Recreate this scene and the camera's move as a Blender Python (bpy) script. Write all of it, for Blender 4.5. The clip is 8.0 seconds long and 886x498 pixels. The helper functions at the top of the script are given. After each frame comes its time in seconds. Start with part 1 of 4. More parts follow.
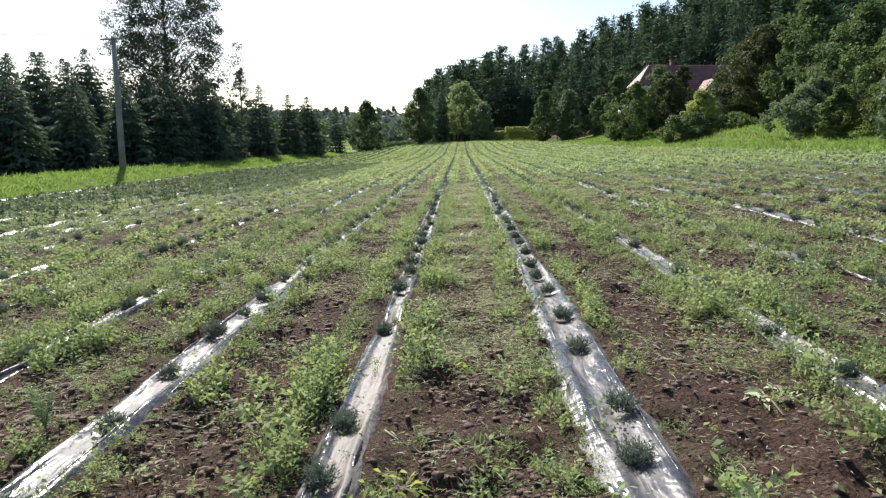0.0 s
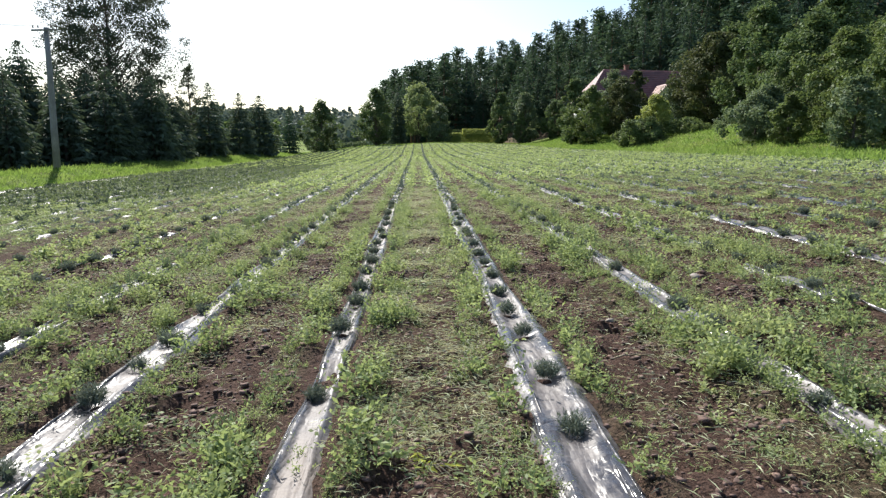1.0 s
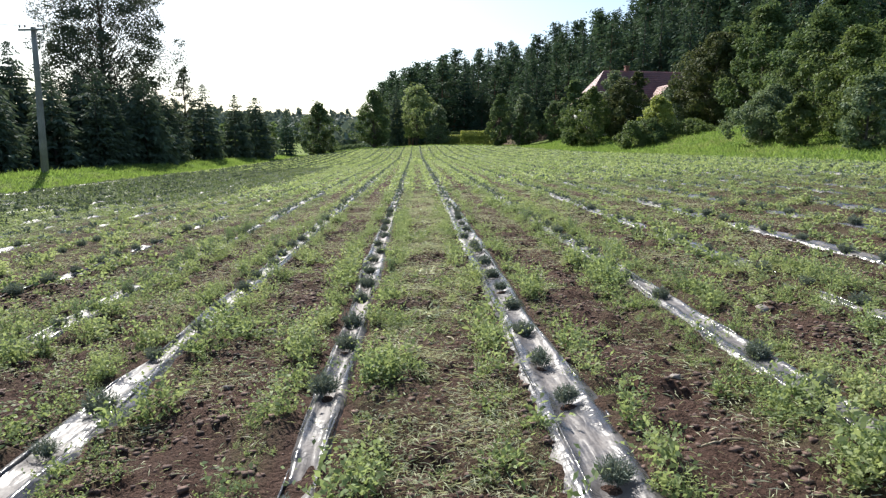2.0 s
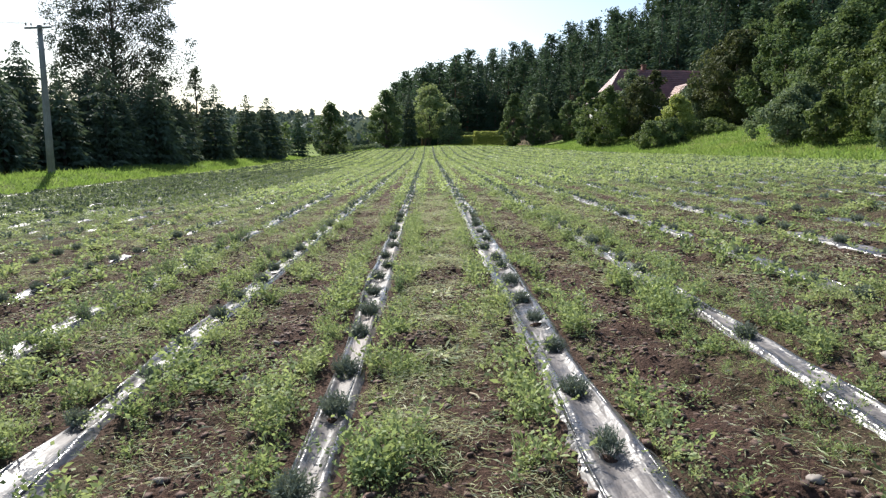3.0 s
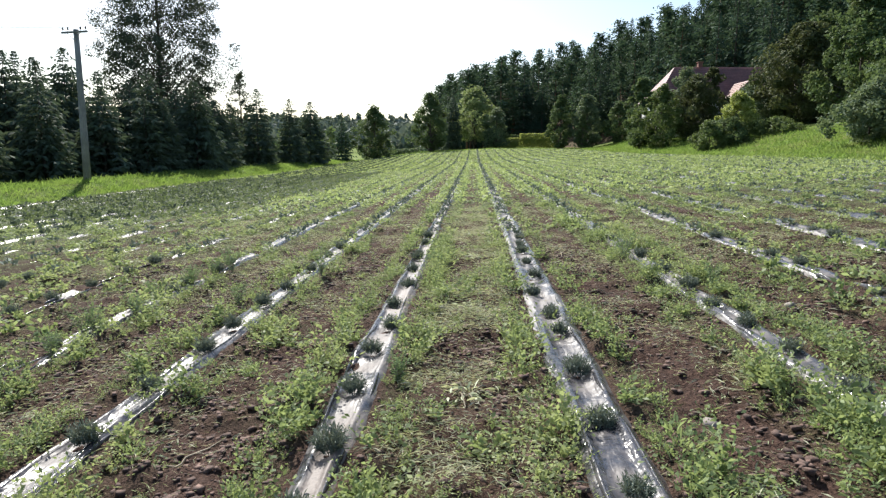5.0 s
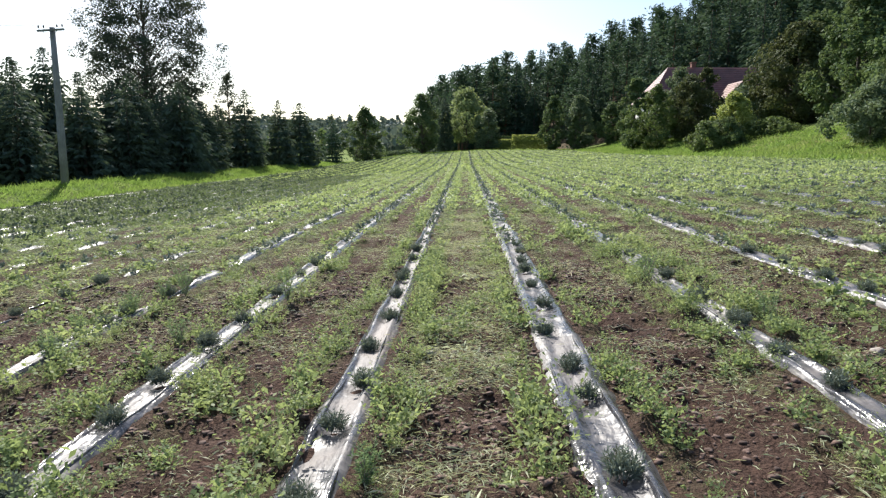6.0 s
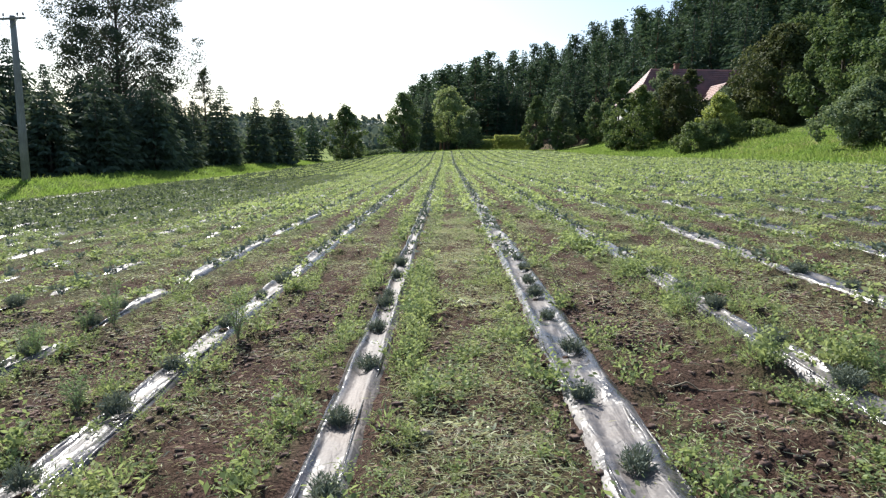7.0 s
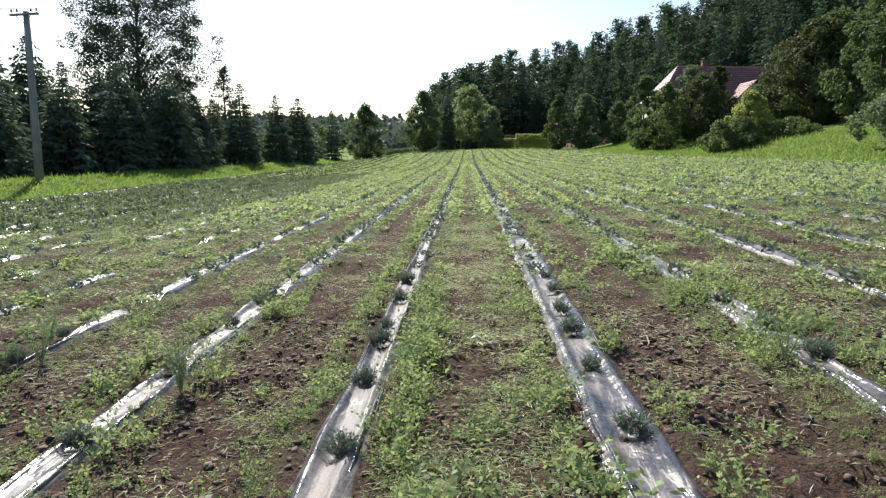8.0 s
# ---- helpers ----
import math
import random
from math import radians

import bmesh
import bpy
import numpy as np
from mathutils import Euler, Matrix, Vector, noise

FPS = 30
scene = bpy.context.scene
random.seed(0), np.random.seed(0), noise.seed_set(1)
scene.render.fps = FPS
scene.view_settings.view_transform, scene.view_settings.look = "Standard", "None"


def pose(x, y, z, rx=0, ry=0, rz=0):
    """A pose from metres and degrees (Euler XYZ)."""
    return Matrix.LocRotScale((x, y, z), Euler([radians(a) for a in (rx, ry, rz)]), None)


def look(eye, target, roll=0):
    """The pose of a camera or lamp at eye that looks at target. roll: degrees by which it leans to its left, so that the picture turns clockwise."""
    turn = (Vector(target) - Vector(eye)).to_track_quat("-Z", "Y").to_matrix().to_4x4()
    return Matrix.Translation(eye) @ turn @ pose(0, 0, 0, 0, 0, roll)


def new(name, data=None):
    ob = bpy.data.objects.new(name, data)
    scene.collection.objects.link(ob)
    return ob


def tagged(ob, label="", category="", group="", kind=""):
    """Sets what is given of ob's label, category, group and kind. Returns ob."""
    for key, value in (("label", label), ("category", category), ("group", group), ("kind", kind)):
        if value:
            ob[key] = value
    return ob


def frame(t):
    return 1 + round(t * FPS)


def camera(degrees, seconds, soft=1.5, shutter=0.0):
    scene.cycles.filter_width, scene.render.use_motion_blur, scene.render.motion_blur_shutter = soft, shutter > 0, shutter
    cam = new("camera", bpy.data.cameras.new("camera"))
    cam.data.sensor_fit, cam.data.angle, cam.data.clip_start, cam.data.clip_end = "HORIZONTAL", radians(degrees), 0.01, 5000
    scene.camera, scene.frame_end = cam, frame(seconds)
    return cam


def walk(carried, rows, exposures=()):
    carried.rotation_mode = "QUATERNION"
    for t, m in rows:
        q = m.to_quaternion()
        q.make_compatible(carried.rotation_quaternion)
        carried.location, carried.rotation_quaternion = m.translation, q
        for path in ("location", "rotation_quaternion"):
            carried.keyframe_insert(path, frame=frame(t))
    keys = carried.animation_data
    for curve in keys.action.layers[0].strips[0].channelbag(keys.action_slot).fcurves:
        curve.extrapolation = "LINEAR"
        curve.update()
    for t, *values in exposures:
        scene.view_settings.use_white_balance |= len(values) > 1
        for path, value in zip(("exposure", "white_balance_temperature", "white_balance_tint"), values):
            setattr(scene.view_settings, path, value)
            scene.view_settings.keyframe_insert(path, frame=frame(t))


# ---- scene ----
cam = camera(70.5, 8.0, soft=1.3)
METRES, EYE, TILT, LEAN, TURN = 10.135, 1.5, 0.0, -4.3, 2.2
ROWS = [
    (0.0, 0.0, 0.0, 0.0, -0.64, -9.6, 3.8),
    (0.5, 0.0033, 0.0561, 0.0009, -2.02, -9.37, 3.54),
    (1.0, 0.0054, 0.1145, 0.0038, -4.55, -9.71, 3.17),
    (1.5, 0.003, 0.1737, 0.0059, -4.78, -9.59, 3.29),
    (3.0, 0.0092, 0.3616, 0.0001, -3.59, -9.4, 3.31),
    (3.5, 0.0117, 0.4243, -0.0013, -1.59, -9.14, 3.58),
    (4.0, 0.02, 0.4869, -0.0028, -0.73, -9.13, 3.88),
    (5.5, 0.042, 0.6669, 0.0004, 0.82, -8.75, 3.64),
    (6.0, 0.0397, 0.7304, 0.0004, -0.2, -8.78, 3.88),
    (6.5, 0.035, 0.7992, -0.0016, -3.71, -9.03, 3.36),
    (7.0, 0.0295, 0.8676, -0.0016, -1.9, -8.9, 3.39),
    (7.5, 0.0343, 0.9312, -0.0032, -1.58, -8.84, 3.43),
    (8.0, 0.0403, 0.996, -0.0056, -0.02, -8.86, 3.3),
]
walk(cam, [(t, pose(0, 0, EYE, TILT, LEAN, TURN) @ pose(METRES * x, METRES * y, METRES * z, 90 + pitch, roll, yaw)) for t, x, y, z, yaw, pitch, roll in ROWS])

# ---- world and light ----
SUN_AZIMUTH, SUN_HEIGHT = 26.0, 41.0     # degrees to the left of straight ahead, above the horizon
world = bpy.data.worlds.new("daylight")
scene.world = world
world.use_nodes = True
sky = world.node_tree.nodes.new("ShaderNodeTexSky")
sky.sky_type = "NISHITA"
sky.sun_disc = False
sky.sun_elevation = radians(SUN_HEIGHT)
sky.sun_rotation = radians(-SUN_AZIMUTH)
sky.air_density, sky.dust_density, sky.ozone_density = 1.0, 1.2, 1.5
world.node_tree.links.new(sky.outputs[0], world.node_tree.nodes["Background"].inputs[0])
world.node_tree.nodes["Background"].inputs[1].default_value = 0.1
sun_data = bpy.data.lights.new("sun", "SUN")
sun_data.energy, sun_data.angle, sun_data.color = 5.0, radians(0.55), (1.0, 0.96, 0.89)
sun = new("sun", sun_data)
SUN_WAY = Vector((-math.sin(radians(SUN_AZIMUTH)), math.cos(radians(SUN_AZIMUTH)), math.tan(radians(SUN_HEIGHT))))
sun.matrix_world = look(SUN_WAY * 60, (0, 0, 0))
scene.view_settings.exposure = 0.9


# ---- materials ----
def material(name):
    m = bpy.data.materials.new(name)
    m.use_nodes = True
    t = m.node_tree
    return m, t, t.nodes["Principled BSDF"], t.nodes["Material Output"]


def node(t, kind, **inputs):
    n = t.nodes.new(kind)
    for key, value in inputs.items():
        n.inputs[key].default_value = value
    return n


def mixed(t, fac, a, b):
    """A colour mix; fac, a and b are sockets or values."""
    n = t.nodes.new("ShaderNodeMix")
    n.data_type = "RGBA"
    for slot, value in ((0, fac), (6, a), (7, b)):
        if isinstance(value, bpy.types.NodeSocket):
            t.links.new(value, n.inputs[slot])
        else:
            n.inputs[slot].default_value = value if slot == 0 else (*value, 1)
    return n.outputs[2]


def noise_of(t, scale, detail=4.0, rough=0.55):
    pos = t.nodes.new("ShaderNodeNewGeometry")
    n = node(t, "ShaderNodeTexNoise", Scale=scale, Detail=detail, Roughness=rough)
    t.links.new(pos.outputs["Position"], n.inputs["Vector"])
    return n.outputs["Fac"]


def span(t, value, low, high):
    n = t.nodes.new("ShaderNodeMapRange")
    n.inputs[1].default_value, n.inputs[2].default_value = low, high
    t.links.new(value, n.inputs[0])
    return n.outputs[0]


def bumped(t, bsdf, height, strength, distance):
    n = node(t, "ShaderNodeBump", Strength=strength, Distance=distance)
    t.links.new(height, n.inputs["Height"])
    t.links.new(n.outputs[0], bsdf.inputs["Normal"])


def leaf_material(name, dark, light, third=None, trans=0.35, rough=0.65, patch=1.2, gloss=0.12):
    """Leaves: each leaf its own shade, larger patches of another, light that shines through."""
    m, t, bsdf, out = material(name)
    geo = t.nodes.new("ShaderNodeNewGeometry")
    col = mixed(t, geo.outputs["Random Per Island"], dark, light)
    if third:
        col = mixed(t, span(t, noise_of(t, patch, 3), 0.48, 0.68), col, third)
    t.links.new(col, bsdf.inputs["Base Color"])
    bsdf.inputs["Roughness"].default_value = rough
    bsdf.inputs["Specular IOR Level"].default_value = gloss
    tr = t.nodes.new("ShaderNodeBsdfTranslucent")
    warm = mixed(t, 0.5, col, (light[0] * 1.35, light[1] * 1.25, light[2] * 0.8))
    t.links.new(warm, tr.inputs["Color"])
    mix = node(t, "ShaderNodeMixShader", Fac=trans)
    t.links.new(bsdf.outputs[0], mix.inputs[1])
    t.links.new(tr.outputs[0], mix.inputs[2])
    t.links.new(mix.outputs[0], out.inputs["Surface"])
    return m


def plain_material(name, dark, light, scale=6.0, rough=0.8, bump=0.3, metal=0.0, depth=0.01, stretch=None):
    m, t, bsdf, _ = material(name)
    fac = noise_of(t, scale, 6)
    if stretch:
        tc = t.nodes.new("ShaderNodeTexCoord")
        mp = node(t, "ShaderNodeMapping", Scale=stretch)
        n = node(t, "ShaderNodeTexNoise", Scale=scale, Detail=5.0)
        t.links.new(tc.outputs["Object"], mp.inputs["Vector"])
        t.links.new(mp.outputs[0], n.inputs["Vector"])
        fac = n.outputs["Fac"]
    col = mixed(t, span(t, fac, 0.3, 0.7), dark, light)
    col = mixed(t, span(t, noise_of(t, scale * 0.17, 3), 0.35, 0.75), col, [c * 0.75 for c in dark])
    t.links.new(col, bsdf.inputs["Base Color"])
    bsdf.inputs["Roughness"].default_value = rough
    bsdf.inputs["Metallic"].default_value = metal
    bumped(t, bsdf, fac, bump, depth)
    return m


def ground_material():
    """Brown tilled soil with crumbs and dry crust; meadow green where the attribute says so."""
    m, t, bsdf, _ = material("soil and meadow")
    fine, mid, wide = noise_of(t, 55, 6, 0.65), noise_of(t, 9, 5), noise_of(t, 0.7, 4)
    soil = mixed(t, span(t, fine, 0.3, 0.7), (0.014, 0.0075, 0.006), (0.15, 0.091, 0.071))
    soil = mixed(t, span(t, mid, 0.55, 0.8), soil, (0.13, 0.084, 0.067))
    soil = mixed(t, span(t, wide, 0.5, 0.8), soil, (0.058, 0.035, 0.027))
    moss = mixed(t, fine, (0.05, 0.085, 0.02), (0.10, 0.14, 0.04))
    soil = mixed(t, span(t, noise_of(t, 6.0, 6, 0.7), 0.64, 0.8), soil, moss)
    low = t.nodes.new("ShaderNodeAttribute")
    low.attribute_name = "seedlings"
    green = mixed(t, fine, (0.045, 0.075, 0.028), (0.2, 0.265, 0.105))
    cover = t.nodes.new("ShaderNodeMath")
    cover.operation = "MULTIPLY"
    t.links.new(low.outputs["Fac"], cover.inputs[0])
    t.links.new(span(t, noise_of(t, 18.0, 4, 0.7), 0.3, 0.52), cover.inputs[1])
    soil = mixed(t, cover.outputs[0], soil, green)
    grass = mixed(t, span(t, noise_of(t, 14, 5), 0.3, 0.7), (0.06, 0.11, 0.015), (0.13, 0.2, 0.03))
    grass = mixed(t, span(t, noise_of(t, 0.25, 3), 0.45, 0.7), grass, (0.16, 0.17, 0.05))
    att = t.nodes.new("ShaderNodeAttribute")
    att.attribute_name = "meadow"
    t.links.new(mixed(t, att.outputs["Fac"], soil, grass), bsdf.inputs["Base Color"])
    bsdf.inputs["Roughness"].default_value = 0.95
    bsdf.inputs["Specular IOR Level"].default_value = 0.12
    crumbs = noise_of(t, 24, 5, 0.65)
    both = t.nodes.new("ShaderNodeMath")
    both.operation = "MULTIPLY_ADD"
    t.links.new(fine, both.inputs[0])
    both.inputs[1].default_value = 0.45
    t.links.new(crumbs, both.inputs[2])
    bumped(t, bsdf, both.outputs[0], 1.0, 0.075)
    return m


def film_material():
    """Black mulch film: glossy, creased, dusted with dry soil."""
    m, t, bsdf, _ = material("black mulch film")
    lying = t.nodes.new("ShaderNodeAttribute")
    lying.attribute_name = "dust"
    add = t.nodes.new("ShaderNodeMath")
    t.links.new(lying.outputs["Fac"], add.inputs[0])
    t.links.new(noise_of(t, 5.0, 6, 0.65), add.inputs[1])
    dust = span(t, add.outputs[0], 0.5, 0.78)
    fine = noise_of(t, 60, 5)
    grime = mixed(t, fine, (0.085, 0.076, 0.073), (0.19, 0.172, 0.165))
    sand = mixed(t, fine, (0.11, 0.092, 0.083), (0.22, 0.188, 0.17))
    grime = mixed(t, span(t, add.outputs[0], 0.8, 1.05), grime, sand)
    t.links.new(mixed(t, dust, (0.04, 0.04, 0.046), grime), bsdf.inputs["Base Color"])
    r = t.nodes.new("ShaderNodeMapRange")
    r.inputs[3].default_value, r.inputs[4].default_value = 0.18, 0.66
    t.links.new(dust, r.inputs[0])
    t.links.new(r.outputs[0], bsdf.inputs["Roughness"])
    bsdf.inputs["Specular IOR Level"].default_value = 0.5
    tc = t.nodes.new("ShaderNodeNewGeometry")
    height = None
    for scale, share in (((11, 2.6, 8), 1.0), ((7, 9, 8), 0.6)):
        mp = node(t, "ShaderNodeMapping", Scale=scale)
        n = node(t, "ShaderNodeTexNoise", Scale=1.0, Detail=3.0, Distortion=0.25)
        t.links.new(tc.outputs["Position"], mp.inputs["Vector"])
        t.links.new(mp.outputs[0], n.inputs["Vector"])
        centred = t.nodes.new("ShaderNodeMath")
        centred.operation = "SUBTRACT"
        t.links.new(n.outputs["Fac"], centred.inputs[0])
        centred.inputs[1].default_value = 0.5
        sharp = t.nodes.new("ShaderNodeMath")        # folds meet in sharp creases
        sharp.operation = "ABSOLUTE"
        t.links.new(centred.outputs[0], sharp.inputs[0])
        both = t.nodes.new("ShaderNodeMath")
        both.operation = "MULTIPLY_ADD"
        t.links.new(sharp.outputs[0], both.inputs[0])
        both.inputs[1].default_value = share
        if height:
            t.links.new(height, both.inputs[2])
        else:
            both.inputs[2].default_value = 0.0
        height = both.outputs[0]
    bumped(t, bsdf, height, 0.4, 0.07)
    return m


GROUND = ground_material()
FILM = film_material()
CRUMB = plain_material("soil crumbs", (0.035, 0.02, 0.016), (0.235, 0.152, 0.122), 30, 0.95, 0.6)
WEED = leaf_material("weed leaves", (0.066, 0.108, 0.05), (0.3, 0.38, 0.178), (0.345, 0.385, 0.185), 0.44, 0.55, 0.9, 0.16)
WEED_FAR = leaf_material("weed carpet leaves", (0.085, 0.135, 0.055), (0.36, 0.455, 0.205), (0.36, 0.41, 0.195), 0.42, 0.55, 0.5, 0.14)
FEATHER = leaf_material("feathery weeds", (0.1, 0.155, 0.068), (0.27, 0.345, 0.17), (0.22, 0.275, 0.14), 0.45, 0.6, 0.7)
# the weed carpet again in darker greens, for the field's left part
WEED_DARK = leaf_material("darker weed carpet leaves", (0.06, 0.095, 0.048), (0.15, 0.2, 0.092), (0.15, 0.18, 0.082), 0.35, 0.6, 0.5)
STRAW = leaf_material("wilted cut weeds", (0.2, 0.235, 0.13), (0.56, 0.57, 0.41), (0.28, 0.34, 0.19), 0.3, 0.6, 2.0)
LAVENDER = leaf_material("lavender leaves", (0.075, 0.1, 0.08), (0.22, 0.26, 0.215), None, 0.15, 0.7)
LAVENDER_FAR = leaf_material("lavender rows", (0.085, 0.115, 0.092), (0.18, 0.22, 0.18), None, 0.15, 0.7)
LAVENDER_OLD = leaf_material("older lavender rows", (0.05, 0.07, 0.05), (0.11, 0.145, 0.1), None, 0.2, 0.7)
GRASS = leaf_material("meadow grass", (0.09, 0.16, 0.038), (0.195, 0.3, 0.08), (0.22, 0.27, 0.09), 0.5, 0.55, 0.3)
SPRUCE = leaf_material("spruce needles", (0.058, 0.085, 0.062), (0.094, 0.134, 0.092), (0.078, 0.104, 0.066), 0.2, 0.7, 0.4, 0.05)
PINE = leaf_material("pine needles", (0.041, 0.077, 0.051), (0.076, 0.123, 0.075), (0.058, 0.085, 0.05), 0.22, 0.7, 0.3, 0.05)
FIR = leaf_material("forest spruce needles", (0.036, 0.069, 0.05), (0.063, 0.106, 0.07), (0.05, 0.078, 0.048), 0.22, 0.7, 0.3, 0.05)
POPLAR = leaf_material("poplar leaves", (0.035, 0.05, 0.034), (0.08, 0.1, 0.064), None, 0.18, 0.6)
OAK = leaf_material("dark broad leaves", (0.05, 0.09, 0.042), (0.128, 0.185, 0.08), (0.1, 0.125, 0.055), 0.32, 0.65, 0.4, 0.08)
RUSSET = leaf_material("browning broad leaves", (0.048, 0.07, 0.032), (0.105, 0.125, 0.056), (0.084, 0.095, 0.046), 0.26, 0.65, 0.5, 0.08)
BRIGHT = leaf_material("light green leaves", (0.066, 0.105, 0.038), (0.145, 0.2, 0.074), (0.115, 0.145, 0.058), 0.34, 0.6, 0.5)
GREYLEAF = leaf_material("grey green leaves", (0.07, 0.11, 0.065), (0.17, 0.225, 0.125), None, 0.32, 0.6)
LIME = leaf_material("yellow green leaves", (0.2, 0.27, 0.08), (0.38, 0.42, 0.15), None, 0.5, 0.55)
LIGHTLEAF = leaf_material("pale willow leaves", (0.12, 0.175, 0.08), (0.26, 0.325, 0.15), None, 0.38, 0.6)
GOLD = leaf_material("golden shrub leaves", (0.16, 0.21, 0.06), (0.34, 0.39, 0.125), None, 0.4, 0.55)
# distance haze is put into these leaf colours, paler and bluer
WOODS_HAZED = leaf_material("distant woods with haze in the colour", (0.11, 0.15, 0.135), (0.17, 0.21, 0.18), None, 0.2, 0.7)
BARK = plain_material("grey bark", (0.06, 0.05, 0.042), (0.16, 0.14, 0.12), 7, 0.9, 0.6, stretch=(6, 6, 1))
PINE_BARK = plain_material("pine bark", (0.10, 0.06, 0.04), (0.25, 0.15, 0.09), 6, 0.9, 0.6, stretch=(6, 6, 1))
POLE_WOOD = plain_material("weathered pole wood", (0.17, 0.165, 0.16), (0.33, 0.325, 0.315), 5, 0.8, 0.4, stretch=(9, 9, 0.6))
CERAMIC = plain_material("brown glazed ceramic", (0.06, 0.04, 0.035), (0.10, 0.07, 0.06), 9, 0.25, 0.05)
STEEL = plain_material("galvanised steel", (0.3, 0.3, 0.3), (0.45, 0.45, 0.45), 20, 0.5, 0.1, metal=0.8)
CABLE = plain_material("overhead wire", (0.2, 0.2, 0.2), (0.3, 0.3, 0.3), 20, 0.5, 0.1, metal=0.5)
ROOF_TILE = plain_material("red clay roof tiles", (0.13, 0.045, 0.036), (0.23, 0.085, 0.066), 3, 0.42, 0.3)
PLASTER = plain_material("white plaster", (0.66, 0.65, 0.62), (0.8, 0.79, 0.77), 4, 0.9, 0.15)
BARGE = plain_material("white painted board", (0.68, 0.68, 0.67), (0.82, 0.82, 0.81), 4, 0.6, 0.1)
GLASS_DARK = plain_material("dark window glass", (0.02, 0.022, 0.025), (0.03, 0.032, 0.035), 3, 0.08, 0.0)
CHIMNEY_BRICK = plain_material("brown chimney brick", (0.16, 0.07, 0.05), (0.26, 0.12, 0.09), 9, 0.85, 0.4)


# ---- noise, mesh and scatter helpers ----
rng = np.random.default_rng(7)
TABLE = rng.random((256, 256))


def vnoise(x, y, scale, seed=0):
    """Smooth value noise, 0 to 1, of arrays x and y; scale is the grain in metres."""
    u, v = np.asarray(x) / scale + seed * 17.3, np.asarray(y) / scale + seed * 31.7
    i, j = np.floor(u).astype(int), np.floor(v).astype(int)
    a, b = u - i, v - j
    a, b = a * a * (3 - 2 * a), b * b * (3 - 2 * b)
    g = lambda p, q: TABLE[p % 256, q % 256]
    return (g(i, j) * (1 - a) + g(i + 1, j) * a) * (1 - b) + (g(i, j + 1) * (1 - a) + g(i + 1, j + 1) * a) * b


def smooth(low, high, v):
    s = np.clip((np.asarray(v, float) - low) / (high - low), 0, 1)
    return s * s * (3 - 2 * s)


ROW_GAP, ROW_ZERO = 1.40, -0.57
FIELD_LEFT, FIELD_RIGHT, FIELD_END = -20.6, 18.4, 126.0


def row_offset(x):
    """Distance across to the nearest planted row."""
    return (np.asarray(x) - ROW_ZERO + ROW_GAP / 2) % ROW_GAP - ROW_GAP / 2


def land(x, y):
    """The lie of the land, without furrows and clods."""
    x, y = np.asarray(x, float), np.asarray(y, float)
    z = 0.0755 * x / (1 + np.abs(x) / 90) + 0.0029 * np.clip(y, -20, 150)
    keep = np.interp(x, [-24, -10, 3, 17, 30], [0.1, 1.0, 1.0, 0.42, 0.3])
    z = z + 1.35 * smooth(70, 130, y) * keep
    z = z + 0.62 * smooth(-21.2, -24.6, x) * smooth(140, 110, y)              # grassy bank under the hedge of trees
    z = z + 1.0 * smooth(19.5, 29.0, x) * smooth(30, 58, y) + 0.12 * np.clip(x - 24, 0, 80)
    q = 0.75 * (x - 22) + 0.66 * (y - 140)
    q = q * smooth(-15, 30, x)
    z = z + 30 * (1 - np.exp(-np.clip(q - 4, 0, 300) * 0.42 / 30))            # wooded hill
    far = np.hypot(x, y)
    z = z + 20 * smooth(260, 620, far) * (0.6 + 0.8 * vnoise(x, y, 160, 3))
    return z


def in_field(x, y):
    edge = 0.5 * (vnoise(x, y, 3.0, 5) - 0.5)
    return smooth(FIELD_LEFT - 0.25, FIELD_LEFT + 0.25, x + edge) * smooth(FIELD_RIGHT + 1.2, FIELD_RIGHT - 1.2, x + 3 * edge) * smooth(FIELD_END + 0.5, FIELD_END - 0.5, y + edge)


def soil(x, y):
    """Height of the ground's surface: the land, the planting beds, wheel furrows and clods."""
    x, y = np.asarray(x, float), np.asarray(y, float)
    d = row_offset(x)
    bed = 0.05 * np.exp(-(d / 0.34) ** 4) - 0.035 * np.exp(-(d / 0.17) ** 4)
    rough = 0.3 + 0.7 * smooth(0.14, 0.22, np.abs(d))
    lump = vnoise(x, y, 0.17, 2)
    clod = 0.05 * (vnoise(x, y, 0.55, 1) - 0.5) + 0.1 * (lump - 0.5) * (0.4 + 0.9 * vnoise(x, y, 0.9, 4)) + 0.055 * (vnoise(x, y, 0.085, 3) - 0.5)
    near = smooth(60, 25, y)
    return land(x, y) + in_field(x, y) * (bed + clod * rough * (0.35 + 0.65 * near)) + (1 - in_field(x, y)) * 0.12 * (vnoise(x, y, 1.5, 6) - 0.5)


def mesh_of(name, verts, faces, mat, flat=True):
    """A mesh from arrays: verts n x 3, faces m x 4 (or m x 3)."""
    me = bpy.data.meshes.new(name)
    k = faces.shape[1]
    me.vertices.add(len(verts))
    me.vertices.foreach_set("co", np.ascontiguousarray(verts, dtype=np.float32).ravel())
    me.loops.add(faces.size)
    me.loops.foreach_set("vertex_index", np.ascontiguousarray(faces, dtype=np.int32).ravel())
    me.polygons.add(len(faces))
    me.polygons.foreach_set("loop_start", np.arange(0, faces.size, k, dtype=np.int32))
    me.update(calc_edges=True)
    if not flat:
        me.polygons.foreach_set("use_smooth", np.ones(len(faces), dtype=bool))
    me.materials.append(mat)
    return me


